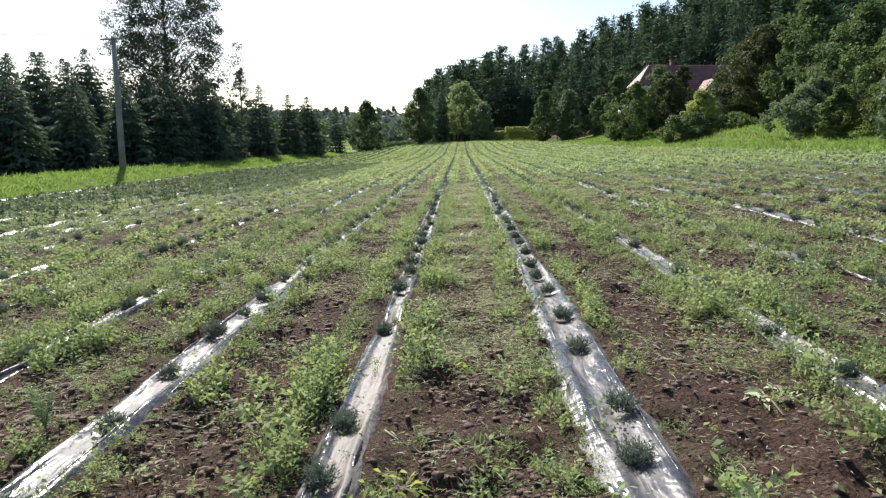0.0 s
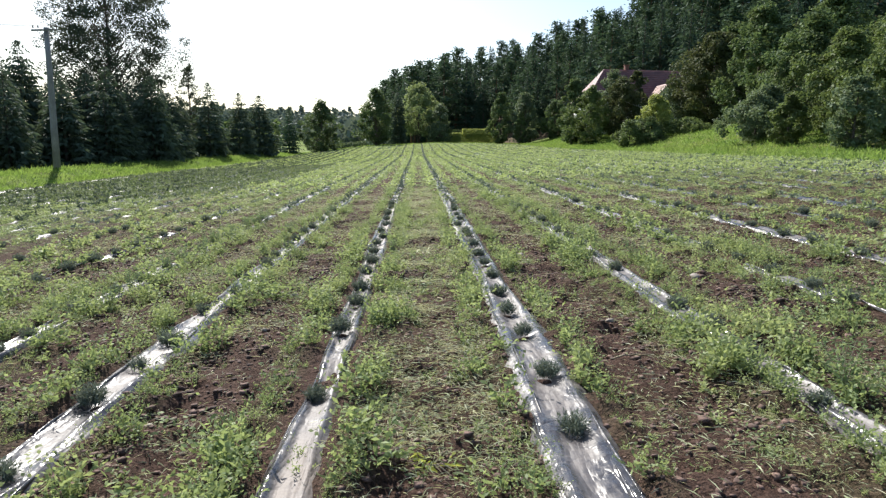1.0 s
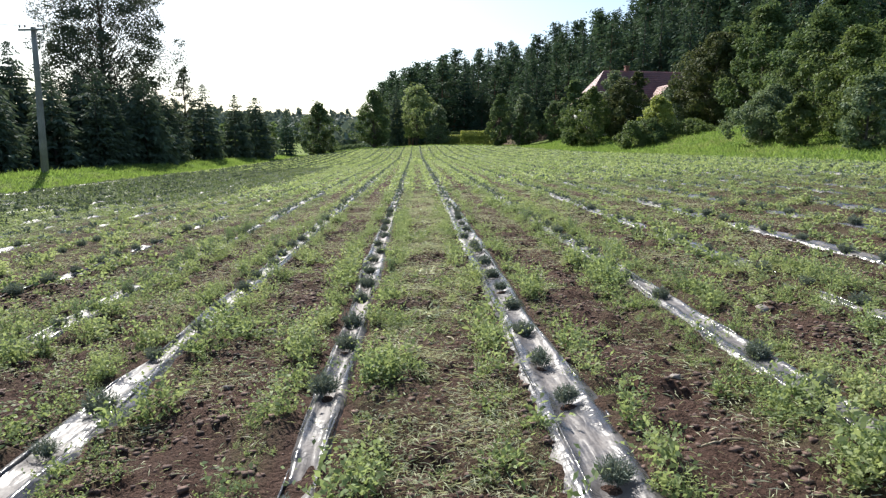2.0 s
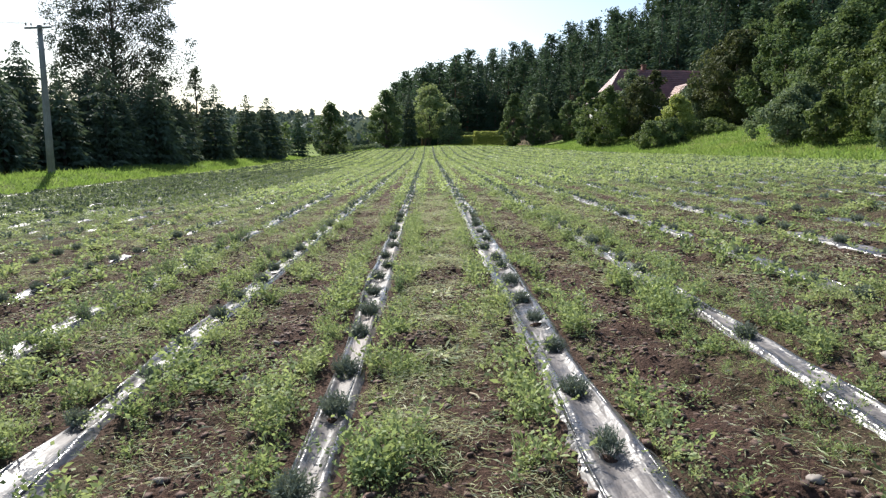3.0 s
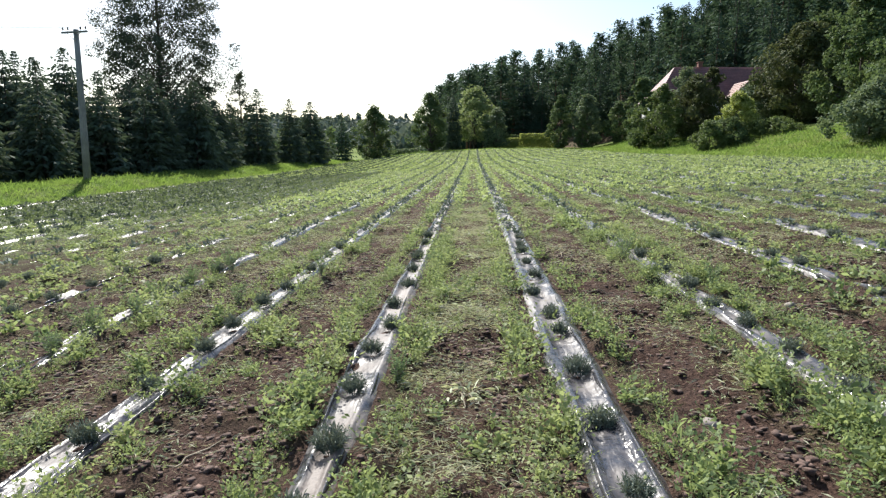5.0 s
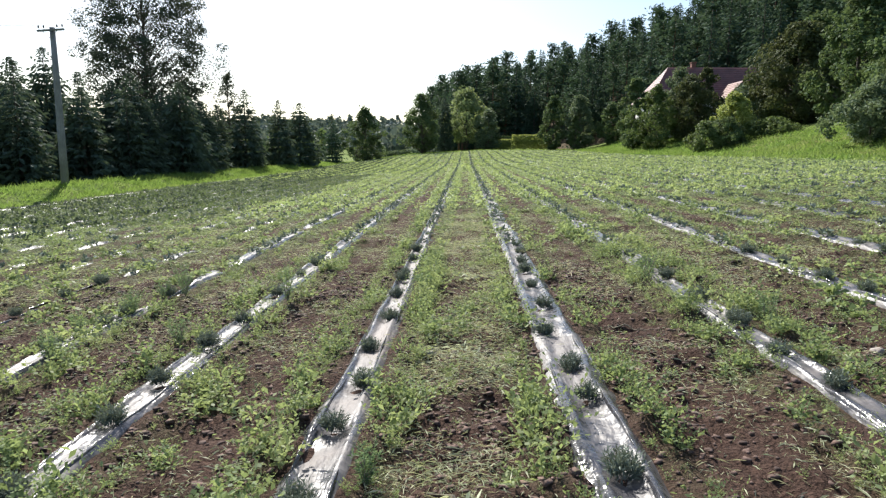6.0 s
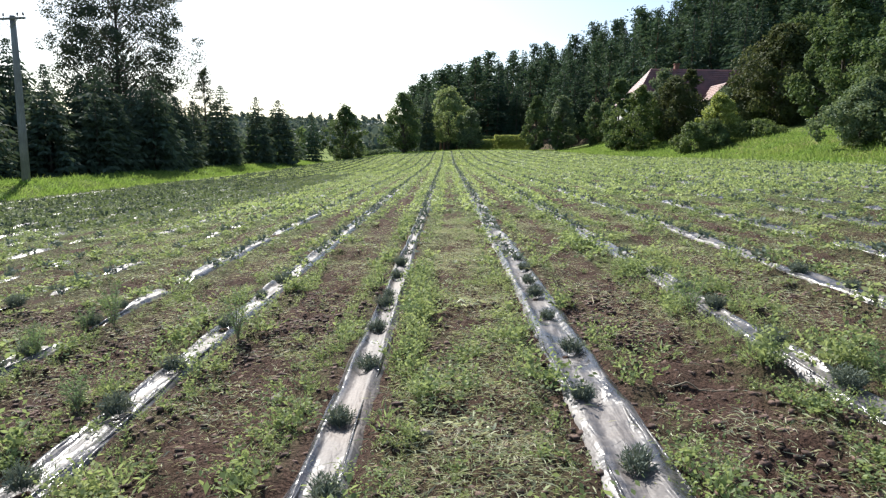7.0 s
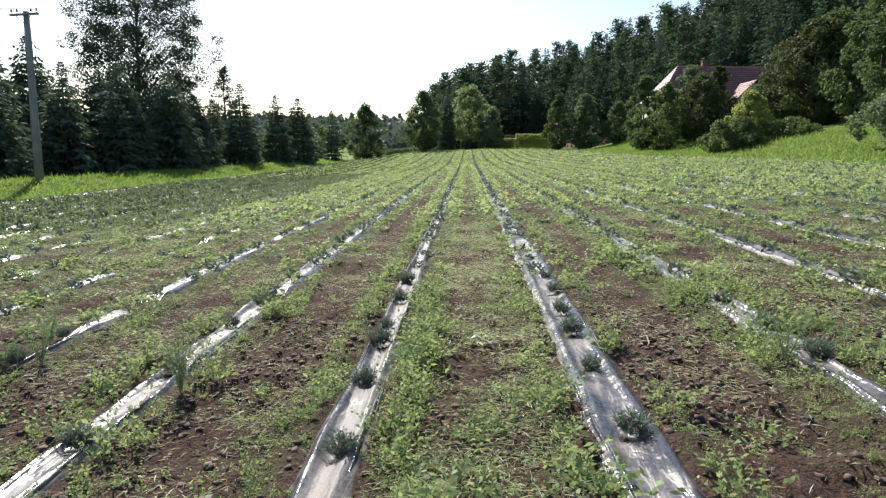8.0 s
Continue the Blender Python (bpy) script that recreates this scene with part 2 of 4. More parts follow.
def part(name, me, parent, label=""):
    ob = new(name, me)
    ob.parent = parent
    return tagged(ob, label)


def bm_mesh(name, bm, mat, smooth_faces=False):
    me = bpy.data.meshes.new(name)
    for f in bm.faces:
        f.smooth = smooth_faces
    bm.to_mesh(me)
    bm.free()
    me.materials.append(mat)
    return me


def add_box(bm, lo, hi, m=None, bevel=0.0):
    made = bmesh.ops.create_cube(bm, size=1.0)["verts"]
    c, s = [(a + b) / 2 for a, b in zip(lo, hi)], [b - a for a, b in zip(lo, hi)]
    bmesh.ops.transform(bm, matrix=(m or Matrix()) @ Matrix.Translation(c) @ Matrix.Diagonal((*s, 1)), verts=made)
    if bevel:
        edges = list({e for v in made for e in v.link_edges})
        bmesh.ops.bevel(bm, geom=edges, offset=bevel, segments=2, affect="EDGES", profile=0.5)


def add_tube(bm, points, radii, sides=8):
    """A tapered tube through points."""
    rings, points = [], [Vector(p) for p in points]
    for i, p in enumerate(points):
        way = (points[min(i + 1, len(points) - 1)] - points[max(i - 1, 0)]).normalized()
        a = way.orthogonal().normalized() if abs(way.z) < 0.95 else Vector((1, 0, 0)).cross(way).normalized()
        b = way.cross(a)
        rings.append([bm.verts.new(p + radii[i] * (math.cos(2 * math.pi * k / sides) * a + math.sin(2 * math.pi * k / sides) * b)) for k in range(sides)])
    for r0, r1 in zip(rings, rings[1:]):
        for k in range(sides):
            bm.faces.new((r0[k], r0[(k + 1) % sides], r1[(k + 1) % sides], r1[k]))
    bm.faces.new(rings[0][::-1]), bm.faces.new(rings[-1])


def blades(base, way, length, width, bend, r):
    """Leaves as arrays: each a tapered blade of two quads from base along way, bending by bend metres."""
    n = len(base)
    way = way / np.linalg.norm(way, axis=1, keepdims=True)
    side = np.cross(way, r.normal(size=(n, 3)))
    side /= np.linalg.norm(side, axis=1, keepdims=True) + 1e-9
    length, width, bend = (np.broadcast_to(v, n)[:, None] for v in (length, width, bend))
    down = np.array([0, 0, -1.0])
    mid = base + way * length * 0.55 + down * bend * 0.3
    tip = base + way * length + down * bend
    v = np.stack([base - side * width * 0.2, base + side * width * 0.2, mid + side * width * 0.5, mid - side * width * 0.5, tip + side * width * 0.12, tip - side * width * 0.12], axis=1)
    f = np.array([[0, 1, 2, 3], [3, 2, 4, 5]])[None] + (np.arange(n) * 6)[:, None, None]
    return v.reshape(-1, 3), f.reshape(-1, 4)


def sprigs(base, way, length, width, r):
    """Pointed needles, twigs or grass blades: one kite quad each from base along way."""
    n = len(base)
    way = way / np.linalg.norm(way, axis=1, keepdims=True)
    side = np.cross(way, r.normal(size=(n, 3)))
    side /= np.linalg.norm(side, axis=1, keepdims=True) + 1e-9
    length, width = (np.broadcast_to(v, n)[:, None] for v in (length, width))
    mid = base + way * length * 0.5
    v = np.stack([base, mid + side * width * 0.5, base + way * length - (0, 0, 1) * length * 0.12, mid - side * width * 0.5], axis=1)
    return v.reshape(-1, 3), np.arange(n * 4).reshape(-1, 4)


def cards(centre, long, wide, normal_bias, r):
    """Single pointed leaves or twigs as kite quads, turned at random, normals pulled towards normal_bias."""
    n = len(centre)
    nrm = r.normal(size=(n, 3)) * 0.6 + normal_bias
    nrm /= np.linalg.norm(nrm, axis=1, keepdims=True)
    a = np.cross(nrm, r.normal(size=(n, 3)))
    a /= np.linalg.norm(a, axis=1, keepdims=True)
    b = np.cross(nrm, a)
    long, wide = (np.broadcast_to(v, n)[:, None] for v in (long, wide))
    v = np.stack([centre - a * long * 0.5, centre + b * wide * 0.5 - a * long * 0.05, centre + a * long * 0.5, centre - b * wide * 0.5 - a * long * 0.05], axis=1)
    return v.reshape(-1, 3), np.arange(n * 4).reshape(-1, 4)


def joined(*pieces):
    vs, fs, k = [], [], 0
    for v, f in pieces:
        vs.append(v), fs.append(f + k)
        k += len(v)
    return np.concatenate(vs), np.concatenate(fs)


def scattered(kinds, pick, x, y, z, size, r, tall=None):
    """Copies of the small plants in kinds, pick-th at (x, y, z), turned at random and sized: arrays for one mesh."""
    out = []
    turn = r.random(len(x)) * 2 * np.pi
    tall = size if tall is None else tall
    for k, (v, f) in enumerate(kinds):
        w = np.nonzero(pick == k)[0]
        if not len(w):
            continue
        c, s = np.cos(turn[w])[:, None], np.sin(turn[w])[:, None]
        p = np.stack([(v[:, 0] * c - v[:, 1] * s) * size[w, None] + x[w, None], (v[:, 0] * s + v[:, 1] * c) * size[w, None] + y[w, None], v[:, 2] * tall[w, None] + z[w, None]], axis=2)
        out.append((p.reshape(-1, 3), (f[None] + (np.arange(len(w)) * len(v))[:, None, None]).reshape(-1, f.shape[1])))
    return joined(*out)


def stuff(name, arrays, mat, label, category):
    return tagged(new(name, mesh_of(name, *arrays, mat)), label, category, kind="stuff")


# how weedy the strip beside each of the nearest rows is, on its two sides
WEEDY = {-3: (0.9, 0.9), -2: (0.9, 0.75), -1: (0.8, 0.6), 0: (0.95, 0.9), 1: (0.6, 0.55), 2: (0.95, 0.95), 3: (0.8, 0.9)}


def weed_chance(x, y):
    """Share of the soil that weeds cover: thick along the film's edges, thin and patchy in the alleys."""
    d = row_offset(x)
    k = np.round((x - ROW_ZERO) / ROW_GAP).astype(int)
    sides = np.ones(len(x))
    for row, (left, right) in WEEDY.items():
        sides = np.where(k == row, np.where(d < 0, left, right), sides)
    bare = np.where((np.abs(x - 0.13) < 0.7) | (x < -9) | (x > 8), 1.0, np.where(x < -2.6, 0.35, 0.5))      # hoed alleys beside the middle one
    outer = np.maximum(smooth(-8.0, -10.5, x), np.maximum(smooth(9, 14, x), 0.5 * smooth(45, 90, y)))
    broad = np.where((k >= -1) & (k <= 1), 0.12, 0.18) + 0.06 * smooth(12, 30, y)
    edge = np.exp(-((np.abs(d) - 0.29 - 0.08 * (vnoise(x, y, 1.6, 29) - 0.5)) / broad) ** 4) * sides * smooth(0.14, 0.36, 0.6 * vnoise(x, y, 0.6, 20) + 0.4 * vnoise(x, y, 0.2, 26))
    alley = smooth(0.36, 0.5, np.abs(d)) * smooth(0.54, 0.66, 0.6 * vnoise(x, y, 0.7, 21) + 0.4 * vnoise(x, y, 0.22, 22) + 0.13 * outer + 0.05 * smooth(9, 20, y)) * (0.5 + 0.28 * outer) * bare
    middle = (np.abs(x - 0.13) < 0.45) * (0.22 - 0.1 * smooth(6, 9, y))
    on_film = np.where(k == -14, 0.0, np.where((k >= -2) & (k <= 4), 0.06, 0.4)) * smooth(0.42, 0.62, vnoise(x, y, 1.3, 23)) * (np.abs(d) < 0.2) * (k != 1)
    sprouts = 0.04 * smooth(0.35, 0.45, np.abs(d))
    return np.clip(edge + alley + sprouts + middle * smooth(0.45, 0.65, vnoise(x, y, 0.4, 24)) + on_film, 0, 1)


# ---- ground ----
def steps(stops):
    """Coordinates whose spacing grows between stops of (place, spacing)."""
    out = [stops[0][0]]
    where, gap = [s[0] for s in stops], [s[1] for s in stops]
    while out[-1] < where[-1]:
        out.append(out[-1] + float(np.interp(out[-1], where, gap)))
    return np.array(out)


def build_ground():
    xs = steps([(-1500, 120), (-300, 25), (-60, 3), (-24, 0.7), (-9, 0.28), (-3.2, 0.055), (3.4, 0.055), (9, 0.28), (22, 0.7), (60, 3), (300, 25), (1500, 120)])
    ys = steps([(-300, 40), (-20, 2), (-5, 0.14), (1.6, 0.045), (14, 0.06), (22, 0.16), (45, 0.4), (130, 1.5), (300, 12), (700, 40), (2500, 200)])
    gx, gy = np.meshgrid(xs, ys)
    gz = soil(gx, gy)
    n, m = len(xs), len(ys)
    i = np.arange(n * m).reshape(m, n)
    faces = np.stack([i[:-1, :-1], i[:-1, 1:], i[1:, 1:], i[1:, :-1]], axis=2).reshape(-1, 4)
    me = mesh_of("ground", np.stack([gx, gy, gz], axis=2).reshape(-1, 3), faces, GROUND, flat=False)
    att = me.attributes.new("meadow", "FLOAT", "POINT")
    att.data.foreach_set("value", ((1 - in_field(gx, gy)) * (1 - 0.85 * smooth(-6, 2, 0.75 * (gx - 22) + 0.66 * (gy - 140)) * smooth(-16, -4, gx))).astype(np.float32).ravel())
    att = me.attributes.new("seedlings", "FLOAT", "POINT")
    cover = weed_chance(gx.ravel(), gy.ravel()).reshape(gx.shape)
    cover = np.clip(cover * 1.5 + 0.18 * smooth(22, 70, gy) + 0.3 * smooth(-6, -11, gx + 3 * (vnoise(gx, gy, 1.8, 38) - 0.5)), 0, 1) * (0.15 + 0.8 * np.maximum(smooth(9, 30, gy), smooth(-6, -11, gx))) * in_field(gx, gy)
    att.data.foreach_set("value", cover.astype(np.float32).ravel())
    tagged(new("ground", me), "tilled brown field soil running out into green meadow", "ground", kind="structure")


build_ground()


# plants of the nearest rows, metres along the row
PLANTS_KNOWN = {
    1: [1.3, 1.95, 2.64, 3.13, 4.15, 4.89, 5.76, 6.38, 7.1, 7.88, 8.56, 9.28, 10.03, 10.9, 11.38, 12.18, 13.0, 13.92, 14.66, 15.26, 16.01, 16.79],
    0: [1.2, 1.9, 2.55, 3.13, 4.82, 6.12, 7.0, 7.64, 8.5, 9.08, 9.86, 10.63, 11.26, 12.04, 12.9, 13.83, 14.6, 15.09, 15.94, 16.82],
    -1: [1.7, 2.4, 3.22, 4.05, 4.93, 5.54, 6.1, 7.09, 7.78, 8.51, 9.26, 10.08, 10.85, 11.48, 12.34, 13.1, 14.19, 15.32, 16.03, 16.6],
    2: [3.5, 4.24, 5.06, 5.66, 6.26, 7.9, 8.71, 9.51, 10.23, 10.89, 11.46, 12.15, 12.98, 13.99, 14.61, 15.41, 16.19],
}


# ---- mulch film, one strip along each row ----
def film_middle(k, y):
    """Where the middle of row k's film lies across, and its half width, along y."""
    y = np.asarray(y, float)
    half = {1: 0.2, -1: 0.165, -2: 0.14, 0: 0.165, 2: 0.12, 3: 0.125, -14: 0.32}.get(k, 0.13)
    x = ROW_ZERO + k * ROW_GAP + 0.05 * (vnoise(y * 0 + k * 9.1, y, 2.4, 8) - 0.5)
    width = half * (0.85 + 0.45 * vnoise(y * 0 + k * 5.3, y, 1.1, 9))
    if k == 0:
        width = width * np.interp(y, [8.9, 9.6, 13.2, 14.0], [0.74, 1.05, 1.05, 0.8])
    return x, width


def film_height(k, u, x, y):
    """Height of the film over the land: flanks, two ridges, and the trough with the plants between them."""
    fold = 0.010 * (vnoise(x * 3.2, y * 0.8, 0.16, 11) - 0.5) + 0.022 * (vnoise(x * 1.6, y * 0.22, 0.1, 12) - 0.5)
    ridge = np.exp(-((np.abs(u) - 0.52 - 0.16 * (vnoise(y * 0 + k, y, 0.7, 33) - 0.5)) / 0.16) ** 2) * (0.3 + 0.9 * vnoise(u * 2 + k, y, 0.5, 34))
    return 0.044 + fold + 0.03 * ridge - 0.07 * np.abs(u) ** 7


def build_film(k):
    """A strip of film whose edges dive into the soil; here and there soil lies over it."""
    near = abs(k) < 5
    ys = steps([(-4, 0.15), (0.8, 0.04), (14, 0.06), (24, 0.14), (60, 0.6), (125, 1.6)] if near else [(-4, 0.3), (60, 0.6), (125, 1.6)])
    us = np.linspace(-1, 1, 21 if abs(k) < 3 else 11 if near else 5)
    u, y = np.meshgrid(us, ys)
    middle, width = film_middle(k, y)
    x = middle + u * width
    bury = {1: 0.9, 0: 0.8, -1: 0.84, -2: 0.62, 2: 0.74, 3: 0.56, 4: 0.55, -14: 0.95}.get(k, 0.48 if k > -3 else 0.3)
    over = smooth(bury, bury + 0.12, vnoise(x * 0.6 + k * 3.7, y, 0.75, 13)) * 0.06
    z = land(x, y) + film_height(k, u, x, y) - over
    dust = 0.2 * np.exp(-(u / 0.4) ** 4) + 0.22 * smooth(0.6, 0.95, np.abs(u)) + 0.2 * (vnoise(x, y, 0.45, 35) - 0.5)
    if k == 0:       # dry soil has slid over the side towards the middle alley, less in one stretch
        dust = dust + smooth(-0.5, -0.15, u) * np.interp(y, [3.8, 4.4, 7.8, 8.3, 9.2, 9.6, 11.6, 11.9, 12.4, 12.7], [0.5, 0.08, 0.08, 0.45, 0.45, 0.1, 0.1, 0.4, 0.4, 0.12]) * (0.5 + vnoise(x, y, 0.35, 37))
    for spot in PLANTS_KNOWN.get(k, ()):     # planting holes
        z = z - 0.028 * np.exp(-((x - ROW_ZERO - k * ROW_GAP) ** 2 + (y - spot + 0.02) ** 2) / 0.065 ** 2)
    n, m = len(us), len(ys)
    i = np.arange(n * m).reshape(m, n)
    faces = np.stack([i[:-1, :-1], i[:-1, 1:], i[1:, 1:], i[1:, :-1]], axis=2).reshape(-1, 4)
    me = mesh_of("mulch_film", np.stack([x, y, z], axis=2).reshape(-1, 3), faces, FILM, flat=False)
    me.attributes.new("dust", "FLOAT", "POINT").data.foreach_set("value", dust.astype(np.float32).ravel())
    label = "wrinkled black plastic mulch film dusted with soil along a row"
    if abs(k) > 3:
        return tagged(new("mulch_film", me), label, "mulch film", "film strips of the field")
    top = tagged(new("mulch_film"), label, "mulch film", "film strips of the field")
    part("sheet", me, top)
    # sharp creases drawn out along the film where it was pulled tight
    r = np.random.default_rng(200 + k)
    at = 1.6 + 0.9 * abs(k)
    while at < 15.5:
        long = 0.25 + 0.75 * r.random()
        cy = np.linspace(at, at + long, 4 + int(long / 0.06))
        side = (-1 if r.random() < 0.5 else 1) * (0.42 + 0.4 * r.random())
        cu = side + 0.1 * (vnoise(cy * 0 + at, cy, 0.3, 36) - 0.5)
        mid, wide = film_middle(k, cy)
        taper = np.sin(np.pi * np.linspace(0.03, 0.97, len(cy))) ** 0.6
        across = np.linspace(-1, 1, 5)[None, :]
        cx = (mid + cu * wide)[:, None] + across * (0.013 * taper)[:, None]
        yy = np.repeat(cy[:, None], 5, axis=1)
        uu = (cx - mid[:, None]) / wide[:, None]
        cz = land(cx, yy) + film_height(k, uu, cx, yy) - 0.004 + (0.016 * taper)[:, None] * (1 - across ** 2)
        i = np.arange(cx.size).reshape(cx.shape)
        quads = np.stack([i[:-1, :-1], i[:-1, 1:], i[1:, 1:], i[1:, :-1]], axis=2).reshape(-1, 4)
        part("crease", mesh_of("crease", np.stack([cx, yy, cz], axis=2).reshape(-1, 3), quads, FILM, flat=False), top)
        at += 0.22 + 0.5 * r.random()


for k in range(-14, 14):
    build_film(k)


# ---- lavender ----
def lavender_arrays(r, stems, size):
    """A domed clump of narrow grey leaves on upright stems."""
    a, s = r.random(stems) * 2 * np.pi, r.random(stems) ** 0.6
    base = np.stack([np.cos(a) * s * 0.05, np.sin(a) * s * 0.05, np.full(stems, -0.01)], axis=1)
    way = np.stack([np.cos(a) * s * 0.62, np.sin(a) * s * 0.62, np.full(stems, 1.0)], axis=1) + r.normal(size=(stems, 3)) * 0.1
    long = size * (0.75 + 0.4 * r.random(stems)) * (1.05 - 0.3 * s)
    stem = sprigs(base, way, long, 0.008, r)
    k = 7
    w = np.repeat(way / np.linalg.norm(way, axis=1, keepdims=True), k, axis=0)
    f = np.tile(np.linspace(0.3, 0.95, k), stems)[:, None]
    pos = np.repeat(base, k, axis=0) + w * np.repeat(long, k)[:, None] * f
    return joined(stem, sprigs(pos, w * 0.9 + r.normal(size=pos.shape) * 0.55, 0.036 + 0.018 * r.random(len(pos)), 0.0075, r))


def build_lavender():
    r = np.random.default_rng(21)
    kinds = [mesh_of("lavender_plant", *lavender_arrays(r, n, s), LAVENDER) for n, s in ((120, 0.16), (105, 0.15), (135, 0.17), (95, 0.14))]
    coarse = []
    for q in range(3):
        c = r.normal(size=(20, 3)) * (0.05, 0.05, 0.026) + (0, 0, 0.055)
        coarse.append(cards(c, 0.1, 0.04, np.array([0, -0.3, 0.5]), r))
    first, fx, fy = 0, [], []
    for k in range(-14, 14):
        x0 = ROW_ZERO + k * ROW_GAP
        ys = list(PLANTS_KNOWN.get(k, [])) or [2.0 + r.random()]
        while ys[-1] < 124:
            ys.append(ys[-1] + 0.72 + 0.12 * r.normal() + (0.7 if r.random() < 0.05 else 0))
        for y in ys:
            x = x0 + 0.025 * r.normal()
            if -5 <= k <= 5 and y < 16.9 - 0.4 * abs(k) and y > 1.0 + 0.9 * abs(k) and first < 290:
                pick, s = int(r.integers(4)), 0.62 + 0.26 * r.random()
                ob = new("lavender_plant", kinds[pick])
                ob.matrix_world = pose(x, y, float(soil(x, y)) + 0.02, 0, 0, r.random() * 360) @ Matrix.Diagonal((s, s, s, 1))
                tagged(ob, "young grey-green lavender plant growing through the mulch film", "lavender", "lavender plants of the field")
                first += 1
            elif r.random() < (0.94 if k > -14 else 0.25):
                fx.append(x), fy.append(y)
    fx, fy = np.array(fx), np.array(fy)
    keep = ~((np.abs(fx) < 6) & (fy < 1.5)) & (fy > 1.2)
    fx, fy = fx[keep], fy[keep]
    size = (0.75 + 0.35 * r.random(len(fx))) * np.where(fx < -9.5, 1.65, 1.15)
    pick, old = r.integers(0, 3, len(fx)), fx < -9.5
    for mask, name, mat, label in ((~old, "lavender_rows", LAVENDER_FAR, "rows of grey-green lavender plants running to the field's end"), (old, "old_lavender_rows", LAVENDER_OLD, "rows of larger dark green lavender along the spruce belt")):
        stuff(name, scattered(coarse, pick[mask], fx[mask], fy[mask], soil(fx[mask], fy[mask]) + 0.01, size[mask], r), mat, label, "lavender")


build_lavender()


# ---- weeds ----
def bushy(r, n, tall, wide, leaf):
    """An upright leafy weed: small kite leaves round a few stems."""
    p = r.normal(size=(n, 3)) * (wide, wide, 0)
    p[:, 2] = tall * r.random(n) ** 0.8 * (1 - 2.2 * np.hypot(p[:, 0], p[:, 1]))
    p[:, 2] = np.abs(p[:, 2])
    return cards(p, leaf * (0.7 + 0.7 * r.random(n)), leaf * 0.8, np.array([0, 0, 0.7]), r)


def stemmy(r, stems, each, tall, leaf, lean):
    """A branching weed: stems leaning out of one root, pointed leaves set along them, larger at the foot."""
    a, w = r.random(stems) * 2 * np.pi, lean * (0.25 + r.random(stems))
    way = np.stack([np.cos(a) * w, np.sin(a) * w, 0.7 + 0.4 * r.random(stems)], axis=1)
    q = np.tile(np.linspace(0.18, 1.0, each), stems)
    p = np.repeat(way * tall * (0.6 + 0.5 * r.random((stems, 1))), each, axis=0) * q[:, None]
    p[:, 2] -= 0.25 * tall * q ** 2 * np.repeat(w, each)
    out = r.normal(size=p.shape) * (1, 1, 0.35) + np.repeat(way, each, axis=0) * 0.7 + (0, 0, 0.15)
    return sprigs(p, out, leaf * (1.35 - 0.6 * q) * (0.7 + 0.6 * r.random(len(q))), leaf * 0.5 * (1.3 - 0.6 * q), r)


def plume(r, n, tall):
    """A feathery weed of fine upright blades."""
    a, s = r.random(n) * 2 * np.pi, r.random(n)
    base = np.stack([np.cos(a) * s * 0.07, np.sin(a) * s * 0.07, 0.75 * tall * r.random(n)], axis=1)
    way = np.stack([np.cos(a) * 0.5, np.sin(a) * 0.5, np.full(n, 0.9)], axis=1) + r.normal(size=(n, 3)) * 0.5
    return sprigs(base, way, tall * (0.2 + 0.3 * r.random(n)), 0.008, r)


def litter(r, n):
    """Cut stalks lying on the soil."""
    p = r.normal(size=(n, 3)) * (0.09, 0.09, 0.008) + (0, 0, 0.02)
    way = r.normal(size=(n, 3)) * (1, 1, 0.12)
    return sprigs(p, way, 0.02 + 0.06 * r.random(n) ** 1.5, 0.003 + 0.004 * r.random(n), r)


def wanted(r, n, box, chance):
    x, y = box[0] + (box[1] - box[0]) * r.random(n), box[2] + (box[3] - box[2]) * r.random(n)
    keep = r.random(n) < chance(x, y)
    return x[keep], y[keep]


